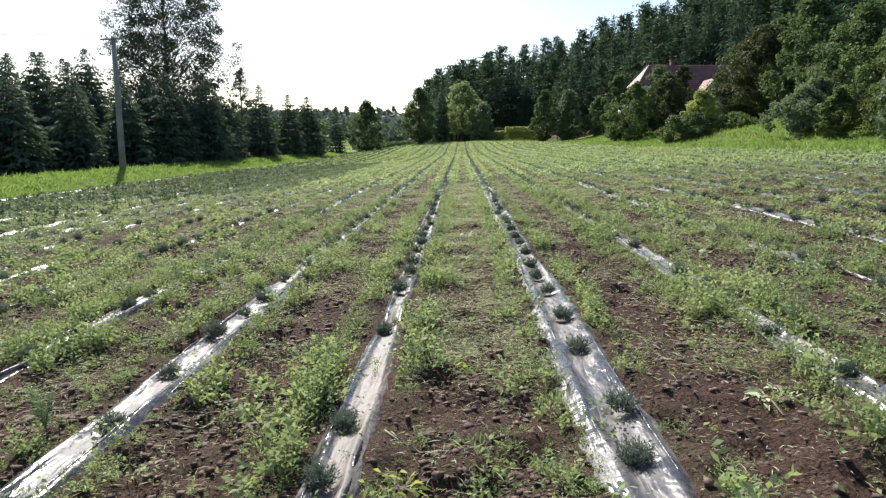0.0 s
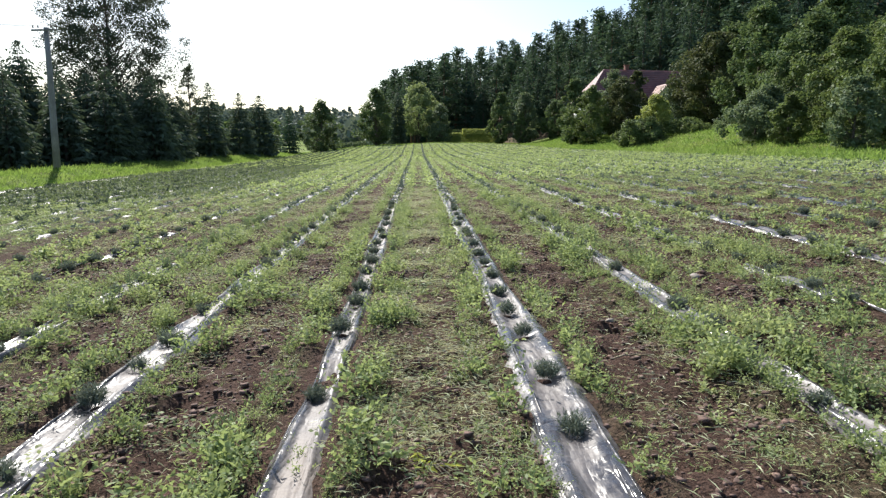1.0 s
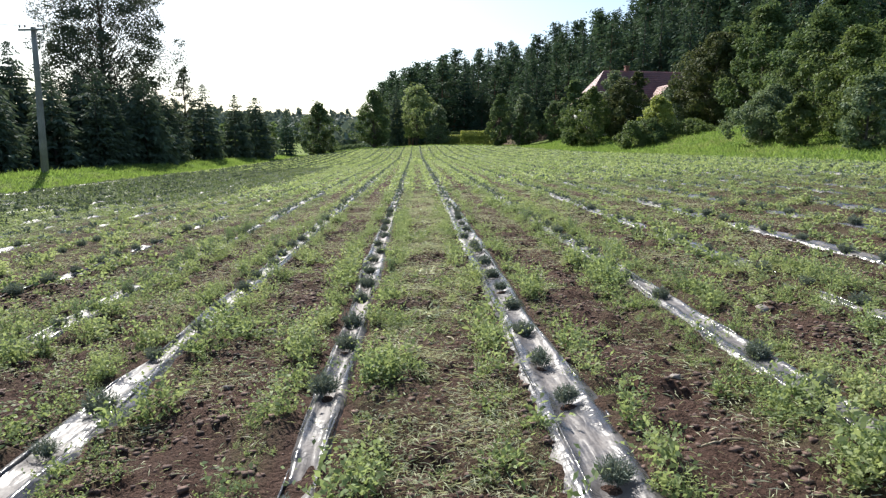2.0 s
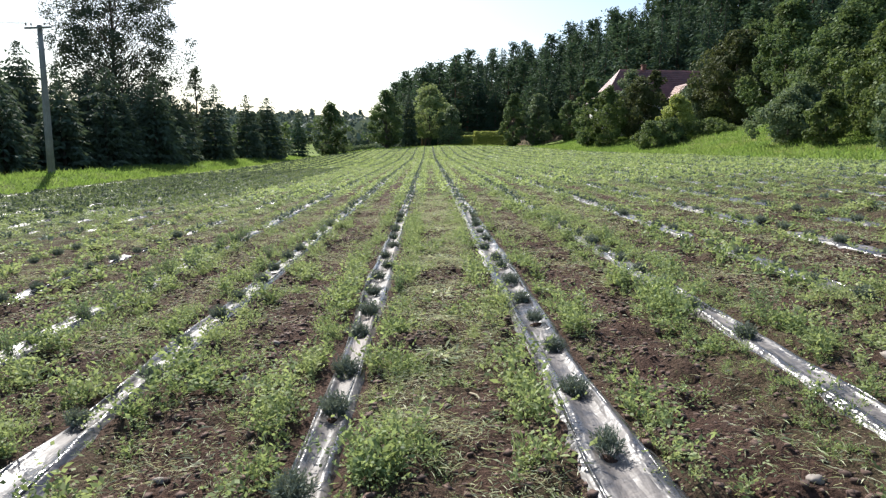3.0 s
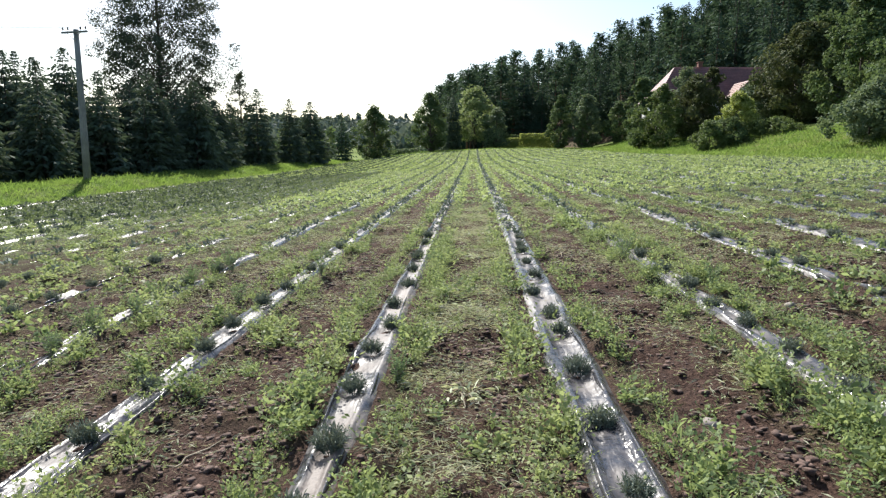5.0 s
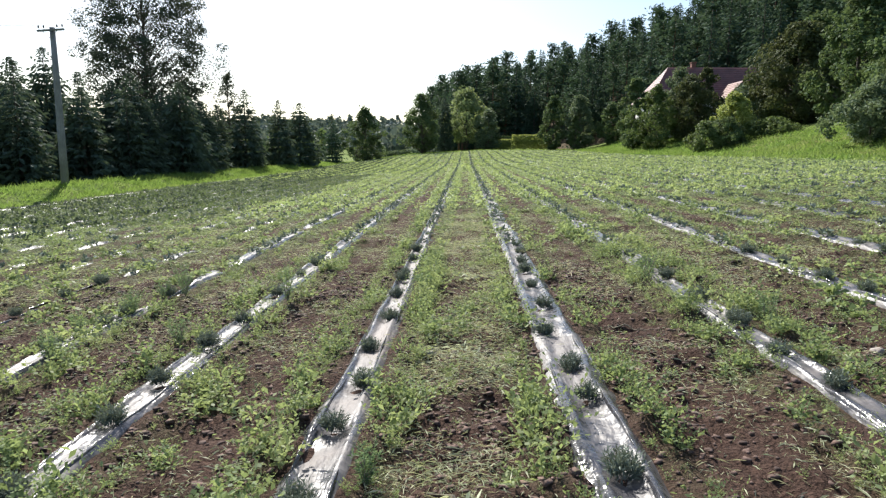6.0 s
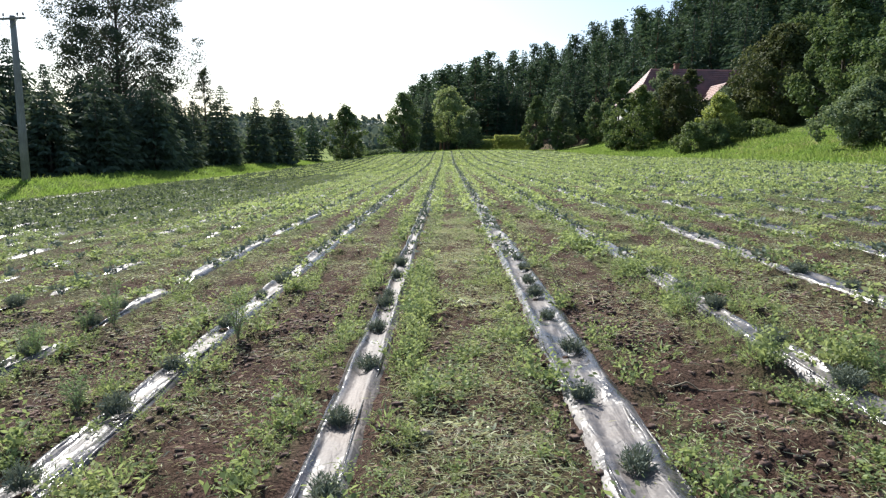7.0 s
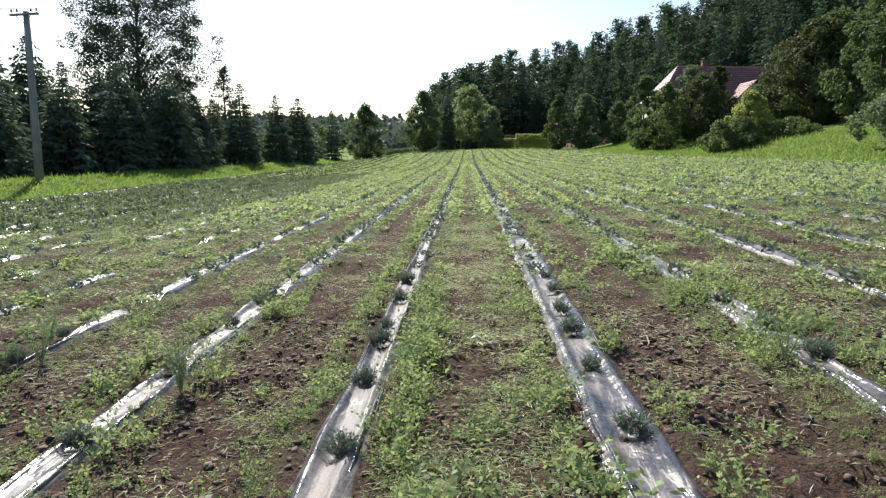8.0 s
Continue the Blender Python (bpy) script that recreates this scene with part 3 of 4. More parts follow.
def build_weeds():
    r = np.random.default_rng(33)
    fine = [stemmy(r, 8, 9, 0.17, 0.0265, 0.78), stemmy(r, 7, 8, 0.1, 0.025, 1.25), bushy(r, 54, 0.13, 0.048, 0.0165), stemmy(r, 9, 8, 0.14, 0.022, 0.95), stemmy(r, 7, 9, 0.2, 0.029, 0.6)]
    leafy = [stemmy(r, 6, 4, 0.16, 0.051, 0.85), bushy(r, 20, 0.09, 0.075, 0.031), stemmy(r, 6, 4, 0.12, 0.046, 1.05)]
    feather = [bushy(r, 80, 0.17, 0.045, 0.011), plume(r, 60, 0.1), bushy(r, 70, 0.2, 0.05, 0.013)]
    stalks = [litter(r, 18), litter(r, 14)]
    close = lambda x, y: ((np.abs(x) < 3.2) & (y < 16.5)) | ((np.abs(x) < 4.7) & (y < 9))
    seen = lambda x, y: np.abs(x) < 1.6 + 0.78 * (y + 0.5)
    for name, kinds, mat, n, box, where, label in (
            ("weeds", fine, WEED, 27000, (-4.7, 4.7, 1.6, 16.5), lambda x, y: close(x, y) & seen(x, y), "bright green leafy weeds along the mulch film"),
            ("feathery_weeds", feather, FEATHER, 5500, (-4.7, 4.7, 1.6, 16.5), lambda x, y: close(x, y) & seen(x, y), "feathery green weeds between the lavender rows"),
            ("outer_weeds", leafy, WEED, 43000, (-13, 13, 1.6, 24), lambda x, y: ~close(x, y) & seen(x, y), "green leafy weeds on the rows further along")):
        x, y = wanted(r, n, box, lambda x, y: weed_chance(x, y) * where(x, y))
        s = (0.4 + 0.9 * r.random(len(x)) ** 1.6) * (0.52 + 1.0 * smooth(0.35, 0.7, vnoise(x, y, 0.24, 28)))
        low = 1 - 0.35 * smooth(5, 12, np.hypot(x, y * 0.5)) - 0.3 * smooth(0.4, 0.5, np.abs(row_offset(x)))
        stuff(name, scattered(kinds, r.integers(0, len(kinds), len(x)), x, y, soil(x, y) - 0.008, s, r, s * low), mat, label, "weeds")
    x, y = wanted(r, 64000, (-6, 6, 1.6, 22), lambda x, y: (smooth(0.2, 0.34, np.abs(row_offset(x))) * (0.07 + 0.3 * smooth(0.5, 0.75, vnoise(x, y, 0.7, 25))) + 0.95 * smooth(0.32, 0.58, vnoise(x, y, 0.6, 27)) * (np.abs(x - 0.13) < 0.42)) * (np.abs(x) < 1.6 + 0.78 * y))
    stuff("wilted_weeds", scattered(stalks, r.integers(0, 2, len(x)), x, y, soil(x, y) + 0.004, 0.7 + 0.6 * r.random(len(x)), r), STRAW, "pale wilted cut weeds lying on the soil", "weeds")
    # further off, coarser clumps
    mid = [bushy(r, 7, 0.15, 0.1, 0.077), bushy(r, 6, 0.1, 0.11, 0.082), bushy(r, 7, 0.17, 0.08, 0.07)]
    x, y = wanted(r, 100000, (-20.8, 19, 4, 58), lambda x, y: (weed_chance(x, y) * 0.95 + 0.03) * ((y > 24) | (np.abs(x) > 13)) * (np.abs(x) < 3 + 0.78 * (y + 1)) * in_field(x, y))
    dark_part = x < -6.8 + 1.6 * (vnoise(x, y, 2.0, 31) - 0.5)
    for mask, name, mat, label in ((~dark_part, "weed_carpet", WEED_FAR, "carpet of green weeds over the field"), (dark_part, "dark_weed_carpet", WEED_DARK, "darker green weeds between the older lavender rows")):
        mx, my = x[mask], y[mask]
        size = 0.4 + 1.0 * r.random(len(mx)) ** 1.6
        stuff(name, scattered(mid, r.integers(0, 3, len(mx)), mx, my, soil(mx, my) - 0.01, size, r, size * (0.85 - 0.35 * smooth(0.38, 0.5, np.abs(row_offset(mx))))), mat, label, "weeds")
    x, y = wanted(r, 20000, (-20.8, 19, -8, 24), lambda x, y: weed_chance(x, y) * in_field(x, y) * ((~seen(x, y)) | (y < 1.6)))
    stuff("rear_weeds", scattered(mid, r.integers(0, 3, len(x)), x, y, soil(x, y) - 0.01, 0.5 + 0.6 * r.random(len(x)), r), WEED_FAR, "green weeds on the rows at the near end of the field", "weeds")
    coarse = [bushy(r, 5, 0.07, 0.13, 0.145), bushy(r, 5, 0.06, 0.15, 0.145)]
    x, y = wanted(r, 40000, (-20.8, 19, 58, 127), lambda x, y: (weed_chance(x, y) * 0.97 + 0.05) * in_field(x, y))
    stuff("far_weed_carpet", scattered(coarse, r.integers(0, 2, len(x)), x, y, soil(x, y) - 0.01, 0.8 + 0.8 * r.random(len(x)), r), WEED_FAR, "carpet of green weeds at the far end of the field", "weeds")


build_weeds()


def build_crumbs():
    """Loose clods on the bare soil of the alleys."""
    r = np.random.default_rng(41)
    kinds = []
    for _ in range(4):
        bm = bmesh.new()
        bmesh.ops.create_cube(bm, size=1.5)
        for v in bm.verts:
            v.co = Vector((v.co.x * 1.3, v.co.y, v.co.z * 0.6)) * (0.45 + 0.9 * r.random())
        kinds.append((np.array([v.co[:] for v in bm.verts]), np.array([[v.index for v in f.verts] for f in bm.faces])))
        bm.free()
    x, y = wanted(r, 70000, (-5.5, 5.5, 1.6, 15.5), lambda x, y: smooth(0.13, 0.22, np.abs(row_offset(x))) * (0.3 + 0.75 * smooth(0.45, 0.65, vnoise(x, y, 0.6, 30))) * (np.abs(x) < 1.6 + 0.78 * y))
    s = 0.006 + 0.017 * r.random(len(x)) ** 2.0
    stuff("soil_clods", scattered(kinds, r.integers(0, 4, len(x)), x, y, soil(x, y) + 0.002, s, r), CRUMB, "loose crumbly brown clods lying on the field soil", "soil clods")


build_crumbs()


# ---- meadow grass on the banks ----
def build_grass():
    r = np.random.default_rng(51)
    def tuft(n, tall, wide):
        a, s = r.random(n) * 2 * np.pi, r.random(n)
        base = np.stack([np.cos(a) * s * wide, np.sin(a) * s * wide, np.zeros(n)], axis=1)
        way = np.stack([np.cos(a) * 0.5, np.sin(a) * 0.5, np.ones(n)], axis=1) + r.normal(size=(n, 3)) * 0.35
        return sprigs(base, way, tall * (0.6 + 0.6 * r.random(n)), 0.035, r)
    kinds = [tuft(9, 0.42, 0.24), tuft(8, 0.3, 0.3), tuft(9, 0.24, 0.34)]
    outside = lambda x, y: 1 - in_field(x, y)
    lx, ly = wanted(r, 6500, (-27.5, -20.3, 24, 126), lambda x, y: outside(x, y))
    rx, ry = wanted(r, 9000, (17.5, 34, 26, 122), lambda x, y: outside(x, y) * smooth(36, 24, x))
    ex, ey = wanted(r, 2500, (-30, 20, 125, 140), lambda x, y: outside(x, y))
    x, y = np.concatenate([lx, rx, ex]), np.concatenate([ly, ry, ey])
    stuff("meadow_grass", scattered(kinds, r.integers(0, 3, len(x)), x, y, soil(x, y) - 0.02, 0.8 + 0.7 * r.random(len(x)), r), GRASS, "sunlit green meadow grass on the banks beside the field", "grass")


build_grass()


# ---- trees ----
def trunk_mesh(r, tall, radius, mat, bend=0.02, limbs=()):
    bm = bmesh.new()
    pts, x, y = [], 0.0, 0.0
    for i in range(9):
        pts.append((x, y, tall * i / 8 - (0.4 if i == 0 else 0)))
        x, y = x + r.normal() * bend * tall / 8, y + r.normal() * bend * tall / 8
    add_tube(bm, pts, [radius * (1.25 if i == 0 else 1 - 0.9 * i / 8) for i in range(9)], 8)
    for start, end, size in limbs:
        a, b = Vector(start), Vector(end)
        side = Vector(r.normal(size=3) * 0.08) * (b - a).length
        add_tube(bm, [a, a.lerp(b, 0.45) + side + Vector((0, 0, 0.04 * (b - a).length)), b], [size, size * 0.6, size * 0.15], 4)
    return bm_mesh("trunk", bm, mat, True)


def broadleaf(r, tall, wide, low, leaves, leaf, clumps, mat, bark=BARK, loose=0.5, stems=1, top=0.72):
    """Meshes of a broad-leaved tree or shrub: trunk with limbs, and a crown of leaf clumps on the limbs' ends."""
    ends, limbs, twist = [], [], r.random() * 6.28
    for i in range(clumps):
        h = low + (1 - low) * ((i + 0.5) / clumps)
        swell = max(0.14, math.sin(math.pi * min(1.0, max(0.04, (h - low * 0.6) / (1.02 - low * 0.6))) ** top))
        a = i * 2.39996 + r.normal() * 0.5
        lobe = 1 + 0.22 * math.sin(2 * a + twist + 3.1 * h) + 0.16 * math.sin(5 * a - twist + 9 * h)
        reach = wide / 2 * swell * lobe * (0.25 + 0.75 * r.random() ** 0.5)
        ends.append((reach * math.cos(a), reach * math.sin(a), h * tall * 0.97 + r.normal() * 0.02 * tall))
        start = (0, 0, max(0.02, h - 0.10 - 0.3 * (reach / wide)) * tall)
        limbs.append((start, ends[-1], max(0.012, 0.02 * min(tall, 14) * 0.35 * (1.1 - h))))
    trunk = trunk_mesh(r, tall * 0.93, min(0.016 * tall + 0.02, 0.26), bark, 0.03, limbs)
    ends = np.array(ends)
    which = r.integers(0, clumps, leaves)
    size = (0.5 + 0.7 * r.random(clumps))[which]
    radius = wide * (0.07 + 0.36 / math.sqrt(clumps)) * (1 + 0.4 * loose)
    p = r.normal(size=(leaves, 3))
    p /= np.linalg.norm(p, axis=1, keepdims=True)
    p = ends[which] + p * (radius * size * (0.35 + 0.65 * r.random(leaves) ** 0.6))[:, None] * (1, 1, 0.8)
    p[:, 2] = np.clip(p[:, 2], 0.1, None)
    out = p - np.array([0, 0, tall * 0.5])
    out /= np.linalg.norm(out, axis=1, keepdims=True)
    v, f = cards(p, leaf * (0.6 + 0.8 * r.random(leaves)), leaf * (0.45 + 0.4 * r.random(leaves)), out * 0.5 + (0, 0, 0.35), r)
    return trunk, mesh_of("crown", v, f, mat)


def spruce(r, tall, wide, mat=SPRUCE, low=0.03, twigs=9):
    """Meshes of a spruce: drooping whorls of needle sprays, ragged outline, bare leader on top."""
    levels = int(tall * (4.2 if twigs > 4 else 2.3))
    base, way, long, width = [], [], [], []
    lean = r.normal(size=24) * 0.16
    for i in range(levels):
        h = low + (1 - low) * (1 - (1 - min(0.995, (i + 0.6 * r.random()) / levels)) ** 1.4)
        reach = wide / 2 * (1 - h) ** (0.72 if twigs > 4 else 0.85) * (0.8 + 0.35 * r.random()) + 0.03
        n = 6 + int(8 * (1 - h))
        for j in range(n):
            a = 2 * math.pi * (j / n) + i * 1.1 + r.normal() * 0.2
            rr = reach * (0.72 + 0.4 * r.random() + lean[int(a * 3.8) % 24])
            up = 0.25 if h > 0.9 else -0.1
            d = np.array([math.cos(a), math.sin(a), up])
            for s in np.linspace(0.3, 1.0, max(2, int(twigs * min(1, rr / 1.4)))):
                for side in (-1, 1):
                    base.append((d[0] * rr * s * 0.9, d[1] * rr * s * 0.9, h * tall + d[2] * rr * s + 0.1 * rr * s * s))
                    way.append((d[0] * 0.7 - side * d[1] * 0.55, d[1] * 0.7 + side * d[0] * 0.55, -0.5 + 0.3 * r.normal()))
                    long.append((0.1 + 0.26 * min(rr, 1.5)) * (1.75 if twigs < 5 else 1.15)), width.append((0.05 + 0.09 * min(rr, 1.2)) * (1.7 if twigs < 5 else 1.3))
    base, way, long, width = (np.array(v) for v in (base, way, long, width))
    base[:, 2] = np.clip(base[:, 2], 0.05, None)
    v, f = sprigs(base, way, long * (0.7 + 0.6 * r.random(len(long))), width, r)
    return trunk_mesh(r, tall * 1.02, 0.011 * tall + 0.02, BARK, 0.006), mesh_of("crown", v, f, mat)


def pine(r, tall, wide, leaves=1500):
    """Meshes of a forest pine: bare trunk, clumped crown on the upper half."""
    limbs, ends = [], []
    for i in range(16):
        h = 0.36 + 0.62 * i / 16
        a = i * 2.39996
        reach = wide / 2 * (1.02 - max(0, (h - 0.42)) * 1.7) * (0.45 + 0.7 * r.random())
        ends.append((reach * math.cos(a), reach * math.sin(a), h * tall + 0.12 * reach))
        limbs.append(((0, 0, h * tall - 0.15 * reach), ends[-1], 0.05))
    trunk = trunk_mesh(r, tall * 0.98, 0.011 * tall, PINE_BARK, 0.012, limbs)
    ends = np.array(ends)
    which = r.integers(0, 16, leaves)
    p = ends[which] * (1, 1, 1) + r.normal(size=(leaves, 3)) * (wide * 0.1, wide * 0.1, 0.022 * tall)
    inward = r.random(leaves)[:, None] ** 2 * 0.6
    p[:, :2] *= 1 - inward
    v, f = cards(p, 0.7 * (0.5 + 0.8 * r.random(leaves)), 0.32, np.array([0, 0, 0.6]), r)
    return trunk, mesh_of("crown", v, f, PINE)


def tree(name, meshes, x, y, label, category="tree", group="", turn=0.0, scale=1.0, wide=1.0, sink=0.05):
    """A tree of trunk and crown at (x, y) on the ground."""
    top = new(name)
    top.matrix_world = pose(x, y, float(soil(x, y)) - sink, 0, 0, turn) @ Matrix.Diagonal((scale * wide, scale * wide, scale, 1))
    part("trunk", meshes[0], top)
    part("crown", meshes[1], top)
    return tagged(top, label, category, group)


def build_trees():
    r = np.random.default_rng(61)
    # spruces along the meadow strip: x, y, height of the top, width
    kinds = [spruce(r, 8.5, 4.6, twigs=7), spruce(r, 8.5, 5.0, twigs=7), spruce(r, 8.5, 3.9, twigs=7)]
    belt = [(-28.8, 62, 7.3, 7.0), (-26.4, 66, 7.0, 5.2), (-26.6, 84, 8.1, 6.4), (-25.8, 95, 7.7, 5.4), (-24.4, 101, 7.8, 6.2),
            (-40.8, 62, 9.2, 6.0), (-35.0, 56, 7.8, 5.6), (-37.7, 64, 9.8, 6.0), (-32.2, 60, 7.2, 5.6), (-35.8, 50, 7.1, 6.0), (-38.2, 57, 8.5, 5.6),
            (-33.3, 54, 7.3, 5.4), (-31.6, 64, 6.9, 5.6), (-29.6, 56, 5.4, 5.6), (-29.0, 70, 6.6, 6.2), (-27.4, 58.5, 4.8, 4.6), (-28.0, 74.5, 6.0, 5.4), (-30.5, 50.0, 5.4, 5.2),
            (-36.5, 44, 6.6, 6.0), (-32.0, 44.5, 5.0, 5.4), (-27.0, 61, 4.6, 4.2), (-27.0, 70.0, 5.4, 4.6), (-41.5, 51, 8.4, 6.0), (-33.0, 39, 5.2, 5.4), (-38.5, 37, 6.6, 6.0), (-44.5, 58, 9.2, 6.0),
            (-34.0, 70, 7.2, 6.0), (-33.0, 76, 7.0, 6.0), (-30.8, 80, 6.8, 5.4), (-31.5, 88, 6.4, 5.4), (-47.0, 66, 9.6, 6.4), (-42.0, 72, 8.6, 6.0), (-46.0, 48, 8.6, 6.0)]
    for i, (x, y, top, wide) in enumerate(belt):
        tall = top + 0.9 - float(soil(x, y))
        tree("spruce_tree", kinds[i % 3], x, y, "dark green spruce in the dense belt beside the field", "spruce tree", "spruces beside the field", r.random() * 360, tall / 8.6, wide / 4.5 * 8.6 / tall)
    tree("light_spruce_tree", spruce(r, 8.6, 3.8, PINE, twigs=5), -23.4, 119, "thin greenish young spruce with gaps in its crown", "spruce tree", turn=40)
    tree("poplar_tree", broadleaf(r, 31.0, 19.0, 0.2, 60000, 0.27, 520, POPLAR, loose=-0.3, top=0.8), -40.4, 88, "tall airy poplar with sky showing through its crown", turn=15)
    tree("birch_tree", broadleaf(r, 13.6, 5.0, 0.2, 4200, 0.27, 70, POPLAR, loose=0.2), -33.8, 98, "slender birch with a sparse crown behind the spruces", turn=70)
    # at the field's far end
    tree("alder_tree", broadleaf(r, 9.6, 6.8, 0.03, 9000, 0.34, 120, OAK, loose=0.5, top=0.62), -17.9, 121, "lone dark green alder at the field's far corner")
    tree("oak_tree", broadleaf(r, 11.4, 8.2, 0.1, 9000, 0.38, 110, OAK, loose=0.4), -8.3, 130, "dark round oak at the far end of the field")
    tree("far_spruce_tree", spruce(r, 12.4, 4.8, twigs=7), -4.1, 138, "tall dark spruce beside the oak", "spruce tree")
    tree("willow_tree", broadleaf(r, 12.8, 12.0, 0.2, 12000, 0.42, 90, LIGHTLEAF, loose=0.3), 0.3, 144, "light green willow behind the field's far end")
    tree("maple_tree", broadleaf(r, 8.2, 6.8, 0.06, 6000, 0.34, 46, GREYLEAF, loose=0.2), 4.8, 136, "round grey-green young maple at the field's end")
    # beside the meadow bank: name, x, y, top, width, crown's lowest share, leaves, leaf size, material, label
    side = [
        ("shrub_tree", 16.4, 127, 12.0, 5.4, 0.05, 3600, 0.36, OAK, "dark leafy shrub tree at the foot of the hill"),
        ("shrub_tree", 20.9, 125, 12.1, 6.4, 0.05, 4200, 0.36, GREYLEAF, "rounded dark green tree at the foot of the hill"),
        ("column_shrub", 19.6, 121, 8.2, 2.6, 0.02, 1700, 0.3, OAK, "narrow dark shrub at the field's far corner"),
        ("shrub_tree", 25.6, 120, 10.1, 5.0, 0.05, 2600, 0.36, OAK, "dark leafy tree behind the meadow bank"),
        ("shrub_tree", 26.2, 110, 9.0, 3.8, 0.05, 2000, 0.34, GREYLEAF, "small grey-green tree behind the meadow bank"),
        ("ash_tree", 22.8, 94, 11.6, 4.8, 0.05, 3600, 0.33, OAK, "dark ash tree hiding the gable of the house"),
        ("willow_shrub", 23.2, 86, 9.6, 5.6, 0.03, 4600, 0.28, BRIGHT, "light green willow shrub on the meadow bank"),
        ("elder_tree", 28.3, 93.5, 12.6, 5.6, 0.03, 3200, 0.3, GREYLEAF, "grey-green elder close before the white gable"),
        ("fruit_tree", 27.9, 88, 11.0, 7.2, 0.03, 5200, 0.28, RUSSET, "brownish green fruit tree in front of the house"),
        ("fruit_tree", 30.9, 91, 12.7, 4.6, 0.05, 3600, 0.28, RUSSET, "browning fruit tree in front of the house"),
        ("fruit_tree", 33.6, 86, 9.7, 6.0, 0.04, 2600, 0.28, GREYLEAF, "low grey-green fruit tree before the house"),
        ("golden_shrub", 26.0, 70, 7.4, 4.0, 0.3, 4200, 0.2, GOLD, "yellow-green flowering shrub on the bank"),
        ("lilac_shrub", 24.4, 92, 8.8, 4.4, 0.02, 3200, 0.26, OAK, "dark leafy lilac before the house wall"),
        ("pear_tree", 38.6, 91, 14.4, 4.2, 0.05, 3200, 0.3, RUSSET, "slim browning pear tree before the tiled roof"),
        ("rose_shrub", 26.6, 73, 6.2, 4.0, 0.02, 2600, 0.22, GREYLEAF, "grey-green shrub beside the yellow one"),
        ("bank_shrub", 21.9, 66, 4.4, 3.6, 0.02, 3000, 0.2, BRIGHT, "low green shrub at the foot of the bank"),
        ("bank_shrub", 24.2, 67, 4.9, 3.8, 0.02, 3000, 0.2, OAK, "low dark green shrub at the foot of the bank"),
        ("bank_shrub", 28.2, 67, 4.7, 5.0, 0.02, 3000, 0.2, BRIGHT, "low spreading shrub on top of the bank"),
        ("lime_tree", 37.8, 82, 16.4, 11.0, 0.05, 12000, 0.36, RUSSET, "large dark lime tree with browning leaves"),
        ("lime_tree", 42.5, 88, 18.5, 9.0, 0.08, 5500, 0.4, OAK, "large dark tree behind the browning lime"),
        ("ash_tree", 35.4, 67, 16.6, 8.2, 0.05, 6500, 0.34, OAK, "tall dark green ash on the bank"),
        ("ash_tree", 41.0, 64, 17.5, 9.0, 0.05, 6000, 0.36, OAK, "tall dark ash behind the bank"),
        ("hazel_shrub", 25.6, 48.5, 5.8, 4.6, 0.02, 4200, 0.2, GREYLEAF, "grey-green hazel shrub on the bank"),
        ("hazel_shrub", 27.8, 51, 6.6, 5.0, 0.03, 6500, 0.24, GREYLEAF, "rounded grey-green hazel on the bank"),
        ("hazel_shrub", 25.2, 43.5, 5.5, 2.4, 0.02, 2600, 0.2, BRIGHT, "small light green hazel at the field's edge"),
        ("hornbeam_tree", 29.4, 44.5, 9.8, 6.6, 0.02, 8000, 0.24, BRIGHT, "broad green hornbeam at the field's edge"),
        ("hornbeam_tree", 28.5, 38, 10.3, 6.0, 0.02, 6000, 0.24, BRIGHT, "leafy green hornbeam at the field's edge"),
        ("hazel_shrub", 25.2, 37, 6.0, 3.4, 0.02, 3400, 0.2, GREYLEAF, "grey-green hazel shrub at the field's edge"),
        ("hornbeam_tree", 33.5, 55, 13.0, 7.5, 0.04, 6000, 0.3, OAK, "dark hornbeam behind the bank"),
        ("hornbeam_tree", 36.0, 46, 14.0, 8.0, 0.04, 6000, 0.3, OAK, "tall dark hornbeam behind the field's edge"),
    ]
    for name, x, y, top, wide, low, leaves, leaf, mat, label in side:
        tall = top - float(soil(x, y))
        cat = "shrub" if "shrub" in name else "tree"
        tree(name, broadleaf(r, tall, wide, low, int(leaves * 2.0), leaf, 40 + int(wide * 6), mat), x, y, label, cat, "trees and shrubs on the bank", r.random() * 360)
    # forest on the hill
    pines = [pine(r, 19, w, 1200) for w in (6.8, 7.6, 6.0)]
    firs = [spruce(r, 17, w, FIR, twigs=3) for w in (5.4, 6.4, 7.2)]
    counts, placed = {"pine_tree": 0, "forest_spruce_tree": 0}, []
    q = np.random.default_rng(62)
    for _ in range(9000):
        x, y = -30 + 190 * q.random(), 84 + 190 * q.random()
        s = 0.75 * (x - 22) + 0.66 * (y - 140)
        if s < -4 + 5 * q.random() or s > 60 or x < -0.06 * y + 6 * q.random() or abs(math.atan2(x, y)) > 0.95 or (22 < x < 46 and 90 < y < 116) or (x < 21 and y < 163):
            continue
        if any((x - a) ** 2 + (y - b) ** 2 < (9 if s < 25 else 15) for a, b in placed):
            continue
        kind = "pine_tree" if q.random() < 0.42 else "forest_spruce_tree"
        if counts[kind] >= (140 if kind == "pine_tree" else 190):
            continue
        counts[kind] += 1
        placed.append((x, y))
        meshes = pines[int(q.integers(3))] if kind == "pine_tree" else firs[int(q.integers(3))]
